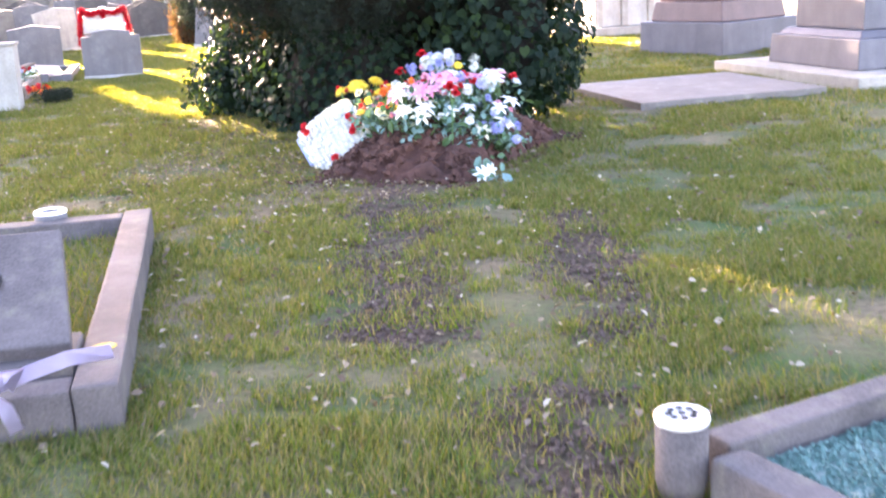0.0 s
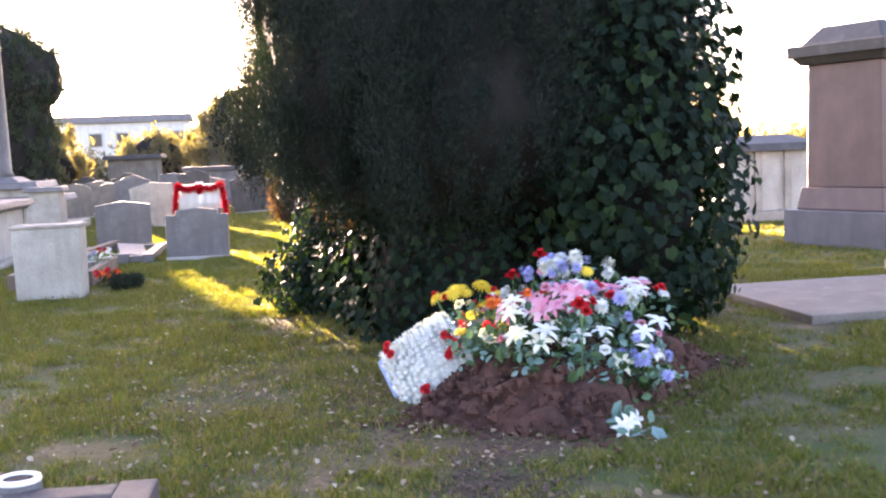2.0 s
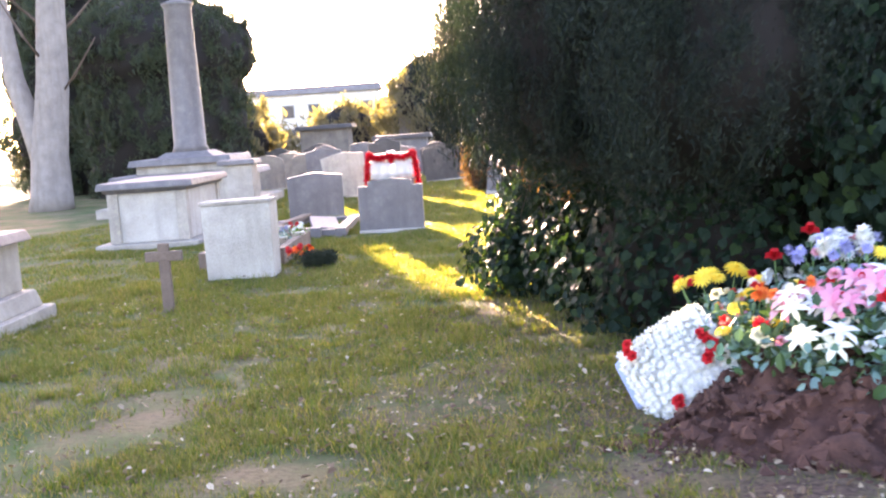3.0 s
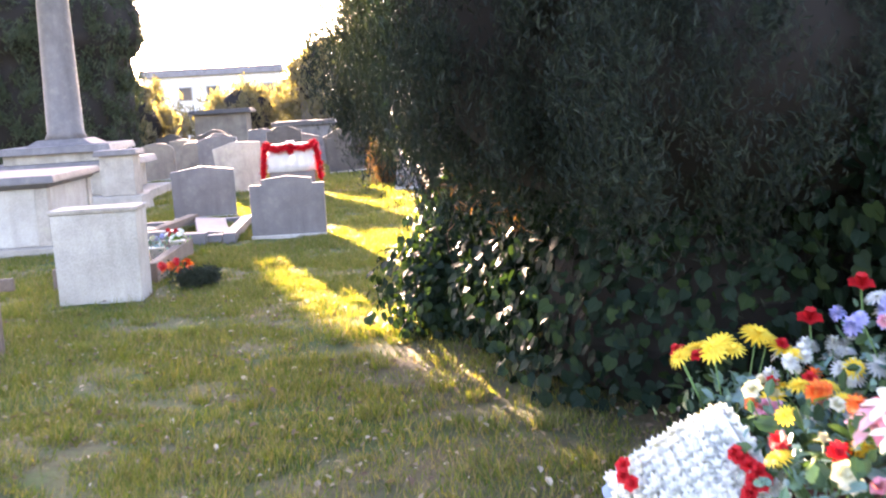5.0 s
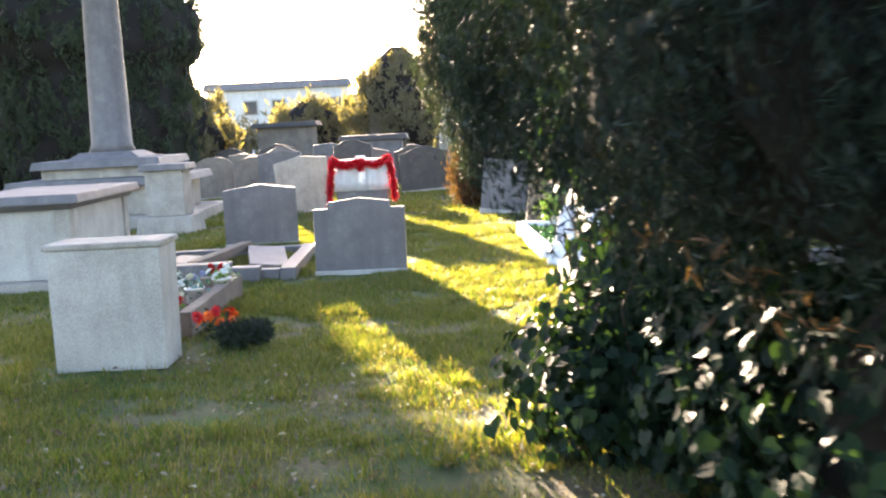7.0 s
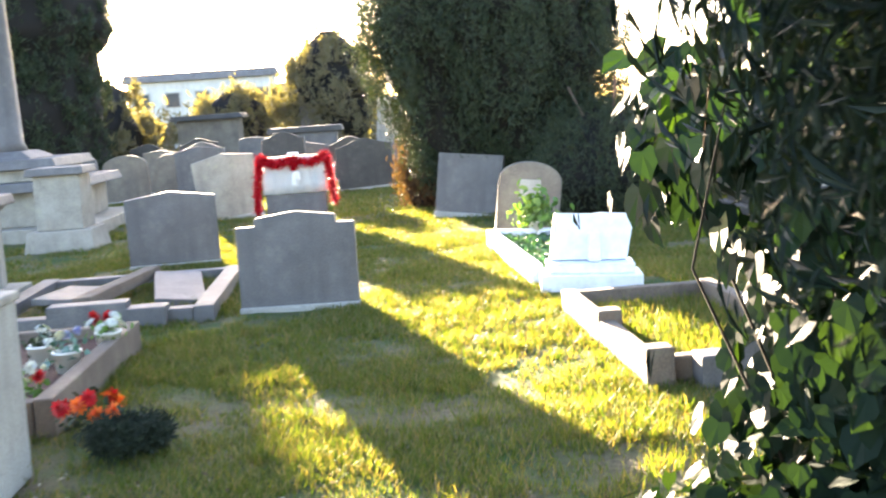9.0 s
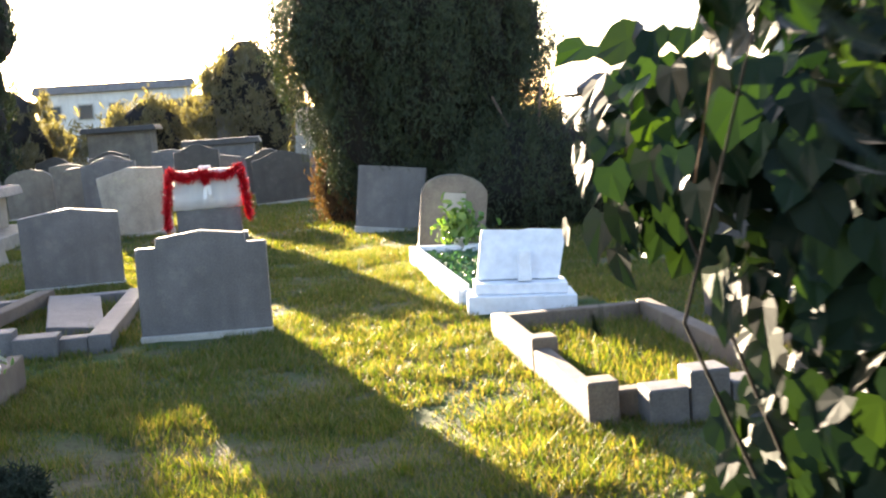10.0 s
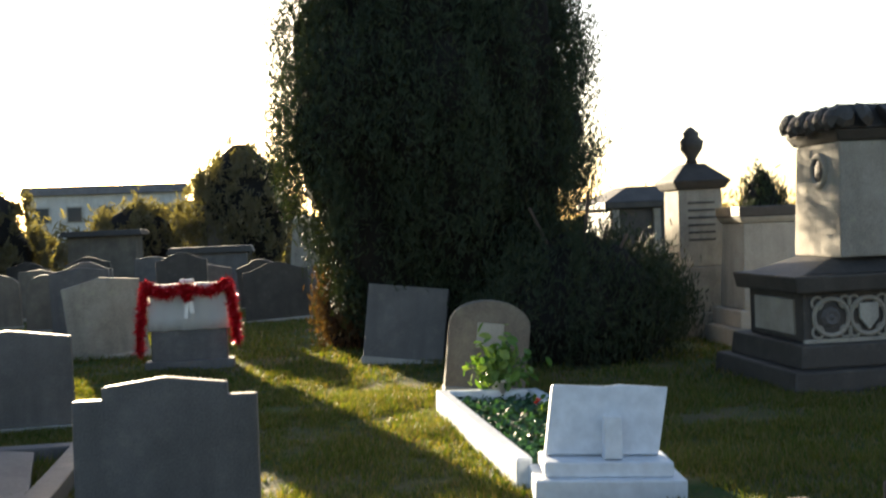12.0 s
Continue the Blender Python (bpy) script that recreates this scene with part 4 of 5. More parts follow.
for x, y, w, h1, h2, m, lab in ((-11.6, 38.5, 0.6, 0.7, 1.5, LIMESTONE, "pale tapered obelisk on a dark base"), (-10.1, 38.5, 0.6, 0.8, 1.4, REDGRANITE, "pink granite obelisk on a plinth"), (-14.2, 40.0, 0.9, 0.6, 1.2, LIMESTONE, "pale pedestal monument far off")):
    stack("obelisk", x, y, 22, lab, "monument", [("base", w * 1.8, w * 1.8, h1 * 0.5, 1, GREYSTONE), ("plinth", w * 1.3, w * 1.3, h1 * 0.5, 0.95, GREYSTONE), ("shaft", w, w, h2, 0.75, m), ("cap", w * 0.8, w * 0.8, 0.12, 0.6, m)], -0.03)
for x, y, w, d, h, lab in ((-10.0, 35.5, 2.8, 1.0, 1.0, "dark long table tomb"), (-15.2, 36.5, 2.0, 1.0, 1.25, "dark slab-topped stone tomb"), (-20.0, 40.0, 2.2, 1.8, 1.75, "pale columned tomb far off"), (-18.2, 44.0, 1.6, 1.4, 2.4, "pale stone vault far off")):
    stack("table_tomb", x, y, 22, lab, "tomb", [("base", w, d, 0.25, 1, GREYSTONE), ("chest", w * 0.8, d * 0.8, h - 0.4, 1, WEATHERED if "pale" in lab else GREYSTONE), ("lid", w * 0.98, d * 0.98, 0.15, 0.94, DARKSTONE)], -0.03)


# ---- trees ----
def cypress_near():
    t = thing("cypress_tree", -0.64, 11.5, 0, 0, "large dark cypress with a dense shaggy crown", "tree")
    trunk(t, 6.5, 0.3, 0.06, 2, 7, 1.4, 1.3)
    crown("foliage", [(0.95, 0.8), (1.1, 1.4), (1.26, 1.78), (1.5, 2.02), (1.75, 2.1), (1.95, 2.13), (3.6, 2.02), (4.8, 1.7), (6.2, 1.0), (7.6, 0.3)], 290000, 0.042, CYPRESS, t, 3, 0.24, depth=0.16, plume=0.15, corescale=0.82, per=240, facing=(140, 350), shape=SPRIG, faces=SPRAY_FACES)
    r = np.random.default_rng(12)
    n = 80
    a = r.uniform(math.radians(165), math.radians(230), n)
    rad = r.uniform(1.1, 1.7, n)
    pos = np.stack([rad * np.cos(a), rad * np.sin(a), 1.2 + r.normal(0, 0.05, n) - 0.45 * (1.75 - rad)], 1)
    v, f = scatter(SPRAY, SPRAY_FACES, pos, r.normal(0, 1, (n, 3)), r.random(n) * 6.28, 0.04 + 0.04 * r.random(n))
    tagged(raw("dead_growth", v, f, BROWNFOL, t), "browned dead twigs under the crown", kind="stuff")
    return t


cypress_near()


def ivy_cloud(centre, radii, n, size, seed, zmin=0.02, shell=0.35, face=(0, 0, 0)):
    """Leaves through the outer shell of an ellipsoid, facing outwards and drooping."""
    r = np.random.default_rng(seed)
    d = r.normal(0, 1, (n, 3))
    d /= np.linalg.norm(d, axis=1, keepdims=True)
    lump = np.array([1 + 0.22 * noise.noise(Vector(q) * 2.3 + Vector((seed, 0, 0))) for q in d])
    p = np.array(centre) + d * np.array(radii) * (lump * (1 - shell * r.random(n) ** 1.5))[:, None]
    keep = p[:, 2] > zmin
    p, d = p[keep], d[keep]
    m = len(p)
    nr = d * (0.9, 0.9, 0.5) + (0, 0, 0.35) + np.array(face) + r.normal(0, 0.4, (m, 3))
    return p, nr, r.normal(math.pi, 0.6, m), size * (0.55 + 0.75 * r.random(m))


def ivy_all():
    t = thing("ivy", -0.67, 11.6, 0, 0, "glossy dark ivy smothering the foot of a cypress", "ivy")
    o = np.array((-0.67, 11.6, 0))
    sets = [ivy_cloud((-0.6, 11.6, 0.35), (1.35, 1.25, 1.0), 8200, 0.058, 1), ivy_cloud((0.62, 11.0, 1.5), (0.9, 1.05, 1.8), 5600, 0.07, 2),
            ivy_cloud((-1.75, 12.0, 0.4), (0.6, 0.5, 0.62), 1500, 0.058, 3), ivy_cloud((-2.5, 12.38, 0.3), (0.56, 0.42, 0.55), 1500, 0.055, 8, shell=0.9), ivy_cloud((0.95, 12.2, 0.8), (0.5, 0.6, 1.0), 1200, 0.065, 4)]
    vs, fs, k = [], [], 0
    for p, nr, sp_, sz in sets:
        v, f = scatter(IVY_SHAPE, IVY_FACES, p - o, nr, sp_, sz)
        vs.append(v)
        fs.append(f + k)
        k += len(v)
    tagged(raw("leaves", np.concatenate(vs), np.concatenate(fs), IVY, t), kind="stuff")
    # near-black lumps paint the shade between the leaves
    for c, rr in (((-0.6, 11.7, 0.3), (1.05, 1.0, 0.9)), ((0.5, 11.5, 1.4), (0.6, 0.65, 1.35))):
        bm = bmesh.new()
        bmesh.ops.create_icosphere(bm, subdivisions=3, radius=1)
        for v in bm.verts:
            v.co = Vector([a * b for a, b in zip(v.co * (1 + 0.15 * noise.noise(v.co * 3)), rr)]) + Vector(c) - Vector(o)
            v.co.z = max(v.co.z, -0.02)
        part("core", bm, INNERSHADE, t)
    # the bush that leans out over the path
    b = thing("ivy_bush", -2.3, 12.4, 0, 0, "bushy ivy with large glossy leaves leaning over the path", "ivy")
    o = np.array((-2.3, 12.4, 0))
    f_ = (-0.3, -0.75, 0.1)
    sets = [ivy_cloud((-2.3, 12.6, 0.75), (0.48, 0.42, 0.9), 2300, 0.07, 5, shell=0.6, face=f_), ivy_cloud((-2.28, 12.5, 1.5), (0.52, 0.38, 0.5), 800, 0.08, 6, shell=0.6, face=f_), ivy_cloud((-2.8, 12.72, 1.4), (0.26, 0.2, 0.26), 130, 0.075, 7, shell=0.8, face=f_),
            ivy_cloud((-2.62, 12.55, 0.28), (0.45, 0.4, 0.36), 520, 0.06, 9, shell=0.8, face=f_), ivy_cloud((-2.45, 12.6, 1.85), (0.24, 0.2, 0.4), 130, 0.07, 10, shell=0.9, face=f_)]
    p, nr, s_, sz = (np.concatenate([q[i] for q in sets]) for i in range(4))
    order = np.argsort(0.5 * p[:, 0] + p[:, 1] - 0.5 * p[:, 2])
    first, rest = order[:300], order[300:]
    v, f = scatter(IVY_SHAPE, IVY_FACES, p[rest] - o, nr[rest], s_[rest], sz[rest])
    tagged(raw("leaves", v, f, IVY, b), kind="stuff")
    me = bpy.data.meshes.new("leaf")
    me.from_pydata([Vector(q) for q in IVY_SHAPE], [], IVY_FACES)
    me.materials.append(IVYLEAF)
    n_, a_, b_ = axes_of(nr[first])
    for i, j in enumerate(first):
        c, s = math.cos(s_[j]), math.sin(s_[j])
        u, w = a_[i] * c + b_[i] * s, b_[i] * c - a_[i] * s
        lf = new("leaf", me)
        lf.parent = b
        k = sz[j] * 0.9
        lf.matrix_local = Matrix(((*(u * k)[:1], w[0] * k, n_[i][0] * k, p[j][0] - o[0]), (u[1] * k, w[1] * k, n_[i][1] * k, p[j][1] - o[1]), (u[2] * k, w[2] * k, n_[i][2] * k, p[j][2]), (0, 0, 0, 1)))
    # dark lump inside the bush, shade given as colour
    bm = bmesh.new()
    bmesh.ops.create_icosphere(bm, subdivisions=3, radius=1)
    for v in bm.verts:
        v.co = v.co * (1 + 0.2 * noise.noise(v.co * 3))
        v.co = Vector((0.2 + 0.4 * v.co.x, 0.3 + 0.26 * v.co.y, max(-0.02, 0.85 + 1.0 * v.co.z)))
    part("core", bm, INNERSHADE, b)
    r = random.Random(8)
    for k in range(9):
        a = r.uniform(0, 6.28)
        q = [(0.1 * math.cos(a), 0.1 * math.sin(a), 0), (0.35 * math.cos(a), 0.3 * math.sin(a), 0.7), (0.5 * math.cos(a + 0.4), 0.4 * math.sin(a + 0.4), 1.0 + r.uniform(0, 0.3)), (0.4 * math.cos(a + 0.9) - 0.05, 0.35 * math.sin(a + 1.2), 1.35 + r.uniform(0, 0.5))]
        part("vine", tube(q, 0.006, 0.002, 5), VINE, b)


ivy_all()


def evergreen(name, x, y, prof, n, size, seed, label, material=YEW, amount=0.22, limbs=5, core=INNERSHADE, depth=0.26, corescale=0.74):
    t = thing(name, x, y, 0, 0, label, "tree")
    h = prof[-1][0]
    trunk(t, h * 0.85, 0.04 * h, 0.02, seed, limbs, 0.4 * max(q for _, q in prof), 0.3 * h)
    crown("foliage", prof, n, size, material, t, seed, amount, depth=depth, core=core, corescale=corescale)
    return t


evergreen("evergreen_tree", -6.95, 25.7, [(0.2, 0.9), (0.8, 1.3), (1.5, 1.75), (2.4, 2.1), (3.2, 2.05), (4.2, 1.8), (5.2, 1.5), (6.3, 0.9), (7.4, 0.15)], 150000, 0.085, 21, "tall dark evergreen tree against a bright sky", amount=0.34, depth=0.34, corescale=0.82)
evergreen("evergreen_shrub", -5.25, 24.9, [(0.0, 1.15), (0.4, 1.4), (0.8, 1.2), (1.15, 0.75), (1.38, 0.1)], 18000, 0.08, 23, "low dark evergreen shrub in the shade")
bb = thing("browned_hedge", -8.2, 26.2, 0, 0, "dry orange-brown conifer hedge lit by the sun", "shrub")
crown("foliage", [(0.0, 0.45), (0.5, 0.55), (1.1, 0.4), (1.5, 0.1)], 6000, 0.1, BROWNFOL, bb, 25, 0.3)
# bulge at 3.7 to 4.6 m is added to keep sun off the near turf
evergreen("conical_tree", -20.45, 31.3, [(0.0, 2.4), (2.0, 2.6), (3.25, 2.42), (3.7, 2.9), (4.6, 2.9), (5.35, 1.85), (5.9, 0.8), (6.2, 0.2)], 42000, 0.17, 31, "broad dark cone-shaped evergreen behind a column", amount=0.12, corescale=0.93, depth=0.12)
evergreen("dark_yew", -25.6, 33.5, [(0.0, 2.4), (2.0, 3.0), (5.0, 2.9), (7.5, 2.2), (9.0, 0.6)], 26000, 0.24, 45, "dark spreading yew behind a bare trunk", amount=0.35)
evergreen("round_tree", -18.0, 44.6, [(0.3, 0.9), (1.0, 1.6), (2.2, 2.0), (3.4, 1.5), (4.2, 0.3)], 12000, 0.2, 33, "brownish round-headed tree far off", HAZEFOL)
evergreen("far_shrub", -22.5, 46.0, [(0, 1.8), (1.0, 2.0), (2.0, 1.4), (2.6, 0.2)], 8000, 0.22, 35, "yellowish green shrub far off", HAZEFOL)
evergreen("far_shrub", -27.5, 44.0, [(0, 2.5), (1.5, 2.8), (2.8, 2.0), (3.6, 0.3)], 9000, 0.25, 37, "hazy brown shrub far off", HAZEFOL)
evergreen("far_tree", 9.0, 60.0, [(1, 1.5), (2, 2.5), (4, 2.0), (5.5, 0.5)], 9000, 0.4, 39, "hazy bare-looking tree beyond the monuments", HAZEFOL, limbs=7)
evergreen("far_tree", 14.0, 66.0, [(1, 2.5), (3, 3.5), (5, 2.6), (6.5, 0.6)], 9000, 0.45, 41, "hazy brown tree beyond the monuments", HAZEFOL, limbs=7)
evergreen("far_tree", -2.9, 38.0, [(0.3, 0.5), (1.0, 0.7), (1.8, 0.55), (2.4, 0.1)], 4000, 0.14, 43, "narrow dark evergreen far behind the tombs")
# slender leaning trunk by the column
lb = thing("bare_tree", -20.0, 25.6, 0, 0, "pale bare tree trunk with thin branches", "tree")
part("trunk", tube([(0, 0, -0.1), (0.03, 0.05, 0.4), (0.05, 0.1, 1.4), (0.3, 0.2, 3.2), (0.35, 0.4, 5.5), (0.5, 0.5, 8)], 0.58, 0.28, 14), GREYBARK, lb)
part("fork", tube([(0.0, 0.05, 0.9), (-0.35, 0.1, 1.9), (-0.9, 0.15, 3.4), (-1.3, 0.3, 5.5), (-1.5, 0.4, 7.5)], 0.34, 0.16, 12), GREYBARK, lb)
for k in range(9):
    a, zz_ = 2.4 * k, 2.6 + 0.5 * k
    part("limb", tube([(0.2, 0.2, zz_), (0.2 + 0.8 * math.cos(a), 0.2 + 0.8 * math.sin(a), zz_ + 0.7), (0.2 + 1.6 * math.cos(a), 0.2 + 1.6 * math.sin(a), zz_ + 1.6)], 0.07, 0.012, 5), BARK, lb)

# ---- houses beyond ----


def house(x, y, rz, w, d, h, label, cols, rows):
    t = thing("house", x, y, 0, rz, label, "house")
    part("wall", block(w, d, h, (0, 0, -0.1), bevel=0.02), PLASTER, t)
    part("roof", block(w + 0.6, d + 0.6, 0.5, (0, 0, h - 0.1), top=0.96, bevel=0.03), TILE, t)
    for i in range(cols):
        for j in range(rows):
            wx, wz = -w / 2 + w * (i + 0.5) / cols, 0.9 + (h - 1) * j / rows
            wd = part("window", block(w / cols * 0.5, 0.12, (h - 1) / rows * 0.6, (wx, -d / 2 - 0.02, wz)), CONCRETE, t)
            part("pane", block(w / cols * 0.42, 0.04, (h - 1) / rows * 0.5, (wx, -d / 2 - 0.085, wz + 0.06), bevel=0), GLASSY, wd)
    return t


house(-40.0, 74.0, 28, 9.0, 6.0, 4.2, "pale flat-roofed house far beyond the graves", 5, 2)
house(-34.0, 78.0, 28, 7.0, 6.0, 3.2, "low pale terrace far beyond the graves", 4, 1)
hd = thing("boundary_hedge", -20, 62, 0, 25, "hazy boundary hedge beyond the graves", "hedge")
_r = np.random.default_rng(9)
_n = 16000
_p = np.stack([_r.uniform(-28, 40, _n), _r.normal(0, 0.7, _n), np.abs(_r.normal(0.9, 0.6, _n))], 1)
v_, f_ = scatter(SPRAY, SPRAY_FACES, _p, _r.normal(0, 1, (_n, 3)), _r.random(_n) * 6.28, 0.4 + 0.3 * _r.random(_n))
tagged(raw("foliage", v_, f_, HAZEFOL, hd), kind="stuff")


# ---- the fresh grave ----
def soil_mound():
    t = thing("soil_mound", 0.4, 9.25, 0, -15, "heaped red-brown earth of a fresh grave", "mound")
    n = 70
    vs, fs = [], []
    for i in range(n + 1):
        for j in range(n + 1):
            x, y = -0.76 + 1.52 * i / n, -1.25 + 2.5 * j / n
            d = max(0.0, 1 - (abs(x) / 0.64) ** 2.2) * max(0.0, 1 - (abs(y) / 1.15) ** 2.2)
            q = Vector((x, y, 0))
            z = 0.42 * d ** 0.75 + d ** 0.3 * (0.12 * noise.noise(q * 4.0) + 0.12 * noise.noise(q * 9) + 0.025 * noise.noise(q * 28)) - 0.04
            vs.append((x + 0.03 * noise.noise(q * 9), y + 0.03 * noise.noise(q * 9 + Vector((5, 0, 0))), z))
    for i in range(n):
        for j in range(n):
            a = i * (n + 1) + j
            fs.append((a, a + n + 1, a + n + 2, a + 1))
    raw("earth_body", vs, fs, SOIL, t, True)
    r = np.random.default_rng(17)
    m = 2600
    x, y = r.uniform(-0.78, 0.78, m), r.uniform(-1.3, 1.2, m)
    d = np.clip(1 - (np.abs(x) / 0.64) ** 2.2, 0, 1) * np.clip(1 - (np.abs(y) / 1.18) ** 2.2, 0, 1)
    pos = np.stack([x, y, 0.4 * d ** 0.75 - 0.01], 1)
    oct_ = [(0.5, 0, 0), (-0.5, 0.1, 0), (0, 0.5, 0), (0.1, -0.5, 0), (0, 0, 0.45), (0, 0, -0.45)]
    of = [(0, 2, 4), (2, 1, 4), (1, 3, 4), (3, 0, 4), (2, 0, 5), (1, 2, 5), (3, 1, 5), (0, 3, 5)]
    v, f = scatter(oct_, of, pos, r.normal(0, 1, (m, 3)), r.random(m) * 6.28, 0.02 + 0.08 * r.random(m) ** 3)
    tagged(raw("loose_earth", v, f, SOIL, t), "loose clods of earth", kind="stuff")
    return t


soil_mound()


def mound_z(x, y):
    q = pose(0.4, 9.25, 0, 0, 0, -15).inverted() @ Vector((x, y, 0))
    d = max(0.0, 1 - (abs(q.x) / 0.64) ** 2.2) * max(0.0, 1 - (abs(q.y) / 1.15) ** 2.2)
    return 0.4 * d ** 0.75


def petal_ring(n, length, width, lift, droop, r0=0.0, z0=0.0, turn=0.0):
    """A ring of curved petals round z."""
    bm = bmesh.new()
    for k in range(n):
        a = 6.2832 * k / n + turn
        c, s = math.cos(a), math.sin(a)
        row = []
        for u, wd in ((0, 0.25), (0.4, 1.0), (0.75, 0.9), (1.0, 0.15)):
            rr = r0 + length * u * math.cos(lift - droop * u)
            zz = z0 + length * u * math.sin(lift - droop * u)
            row.append([bm.verts.new((c * rr - s * width * wd * e, s * rr + c * width * wd * e, zz + (0.12 * width if e else 0))) for e in (-0.5, 0, 0.5)])
        for p, q in zip(row, row[1:]):
            for e in (0, 1):
                bm.faces.new((p[e], p[e + 1], q[e + 1], q[e])).smooth = True
    return bm


def bloom_mesh(kind, material):
    me = bpy.data.meshes.new(kind)
    if kind == "lily":
        bm = merge(petal_ring(3, 1.0, 0.42, 0.9, 0.9), petal_ring(3, 1.0, 0.34, 0.8, 0.9, turn=1.05))
    elif kind == "rose":
        bm = merge(petal_ring(5, 0.75, 0.75, 1.1, -0.9), petal_ring(4, 0.6, 0.6, 1.3, -0.9, turn=0.5), petal_ring(3, 0.45, 0.5, 1.5, -0.8, turn=0.2), petal_ring(6, 0.8, 0.7, 0.7, 0.5, turn=0.3))
    elif kind == "daisy":
        bm = merge(petal_ring(14, 1.0, 0.2, 0.35, 0.5), petal_ring(12, 0.8, 0.2, 0.7, 0.5, turn=0.2), petal_ring(8, 0.45, 0.2, 1.1, 0.3))
    else:
        bm = merge(*[petal_ring(9 - i, 0.75, 0.3, 0.1 + 0.3 * i, 0.5, z0=0.08 * i, turn=0.4 * i) for i in range(5)])
    bm.to_mesh(me)
    bm.free()
    me.materials.append(material)
    return me


BLOOMS = {(k, m.name): bloom_mesh(k, m) for k, m in (("lily", WHITE_P), ("lily", PINK_P), ("lily", CREAM_P), ("rose", RED_P), ("rose", WHITE_P), ("rose", PINK_P), ("rose", CREAM_P), ("daisy", YELLOW_P), ("daisy", WHITE_P), ("daisy", ORANGE_P), ("daisy", CREAM_P), ("pompom", WHITE_P), ("pompom", BLUE_P), ("pompom", RED_P), ("pompom", ORANGE_P), ("rose", YELLOW_P))}


def bloom(parent, kind, material, at, facing, size):
    ob = new("flower", BLOOMS[kind, material.name])
    ob.parent = parent
    q = Vector(facing).to_track_quat("Z", "Y").to_matrix().to_4x4()
    ob.matrix_local = Matrix.Translation(at) @ q @ Matrix.Diagonal((size, size, size, 1))
    return ob


def greens(parent, n, spread, z, material, seed, size=0.07, name="greenery"):
    r = np.random.default_rng(seed)
    d = r.normal(0, 1, (n, 3)) * (spread[0], spread[1], spread[2])
    p = d + (0, 0, z)
    v, f = scatter(OVAL, OVAL_FACES, p, d + r.normal(0, 0.3, (n, 3)) + (0, 0, 0.2), r.random(n) * 6.28, size * (0.6 + 0.8 * r.random(n)))
    return tagged(raw(name, v, f, material, parent), kind="stuff")


def bouquet(x, y, blooms, label, seed, spread=0.2, lift=0.14, green=EUCA, lean=(0, -0.5)):
    """A bunch of cut flowers lying on the earth: heads, stems and leaves."""
    r = random.Random(seed)
    x = 0.36 + 0.86 * (x - 0.36)
    z = mound_z(x, y) - 0.02
    t = thing("bouquet", x, y, z, 0, label, "flowers", group="flowers on the fresh grave")
    for kind, material, count, size in blooms:
        for k in range(count):
            a, q = r.uniform(0, 6.28), spread * math.sqrt(r.random())
            at = Vector((q * math.cos(a), q * math.sin(a), lift + 0.1 * (1 - q / spread) + r.uniform(-0.03, 0.05)))
            face = Vector((at.x * 2 + lean[0] * r.random() * 0.6, at.y * 2 + lean[1] * r.uniform(0.2, 1), 0.45 + r.random() * 0.4))
            bloom(t, kind, material, at, face, size * r.uniform(0.8, 1.2))
            if k % 3 == 0:
                part("stem", tube([(0.1 * at.x, 0.1 * at.y + 0.05, 0.01), at * 0.6, at], 0.004, 0.003, 5), STEM, t)
    greens(t, 90, (spread * 0.5, spread * 0.5, 0.05), lift * 0.7, green, seed, 0.055)
    greens(t, 50, (spread * 0.55, spread * 0.55, 0.06), lift * 0.6, GREENERY, seed + 200, 0.075, "leaves")
    return t


W, C, Rd, P, Y, B, O = WHITE_P, CREAM_P, RED_P, PINK_P, YELLOW_P, BLUE_P, ORANGE_P
bouquet(-0.55, 9.9, [("daisy", Y, 12, 0.065), ("rose", Rd, 3, 0.04)], "yellow chrysanthemums with red roses", 1, 0.22, 0.5)
bouquet(-0.22, 9.2, [("daisy", Y, 6, 0.05), ("rose", C, 5, 0.045), ("pompom", O, 4, 0.045), ("rose", Rd, 3, 0.045)], "yellow, orange and red mixed bouquet", 2, 0.22, 0.28)
bouquet(0.15, 8.8, [("lily", W, 2, 0.08), ("lily", C, 4, 0.08), ("lily", P, 4, 0.08), ("rose", Rd, 3, 0.045), ("pompom", O, 3, 0.04)], "white, cream and pink lilies on long stems", 3, 0.2, 0.2)
bouquet(-0.1, 9.85, [("pompom", W, 12, 0.042), ("daisy", W, 10, 0.05), ("rose", C, 4, 0.045), ("daisy", Y, 3, 0.045)], "bouquet of white chrysanthemums in leaves", 4, 0.25, 0.36)
bouquet(0.2, 9.8, [("pompom", B, 9, 0.05), ("daisy", W, 9, 0.05), ("lily", W, 2, 0.07), ("rose", P, 3, 0.04)], "lilac-blue and white bouquet", 5, 0.24, 0.36)
bouquet(0.38, 9.0, [("lily", P, 5, 0.075), ("rose", P, 4, 0.045), ("lily", W, 2, 0.075), ("pompom", B, 4, 0.04), ("rose", Rd, 3, 0.045)], "pink lilies and roses", 6, 0.22, 0.22)
bouquet(0.62, 9.0, [("lily", P, 3, 0.085), ("pompom", W, 8, 0.055), ("pompom", B, 3, 0.05), ("rose", Rd, 3, 0.055)], "pink, white and red bouquet", 7, 0.22, 0.22)
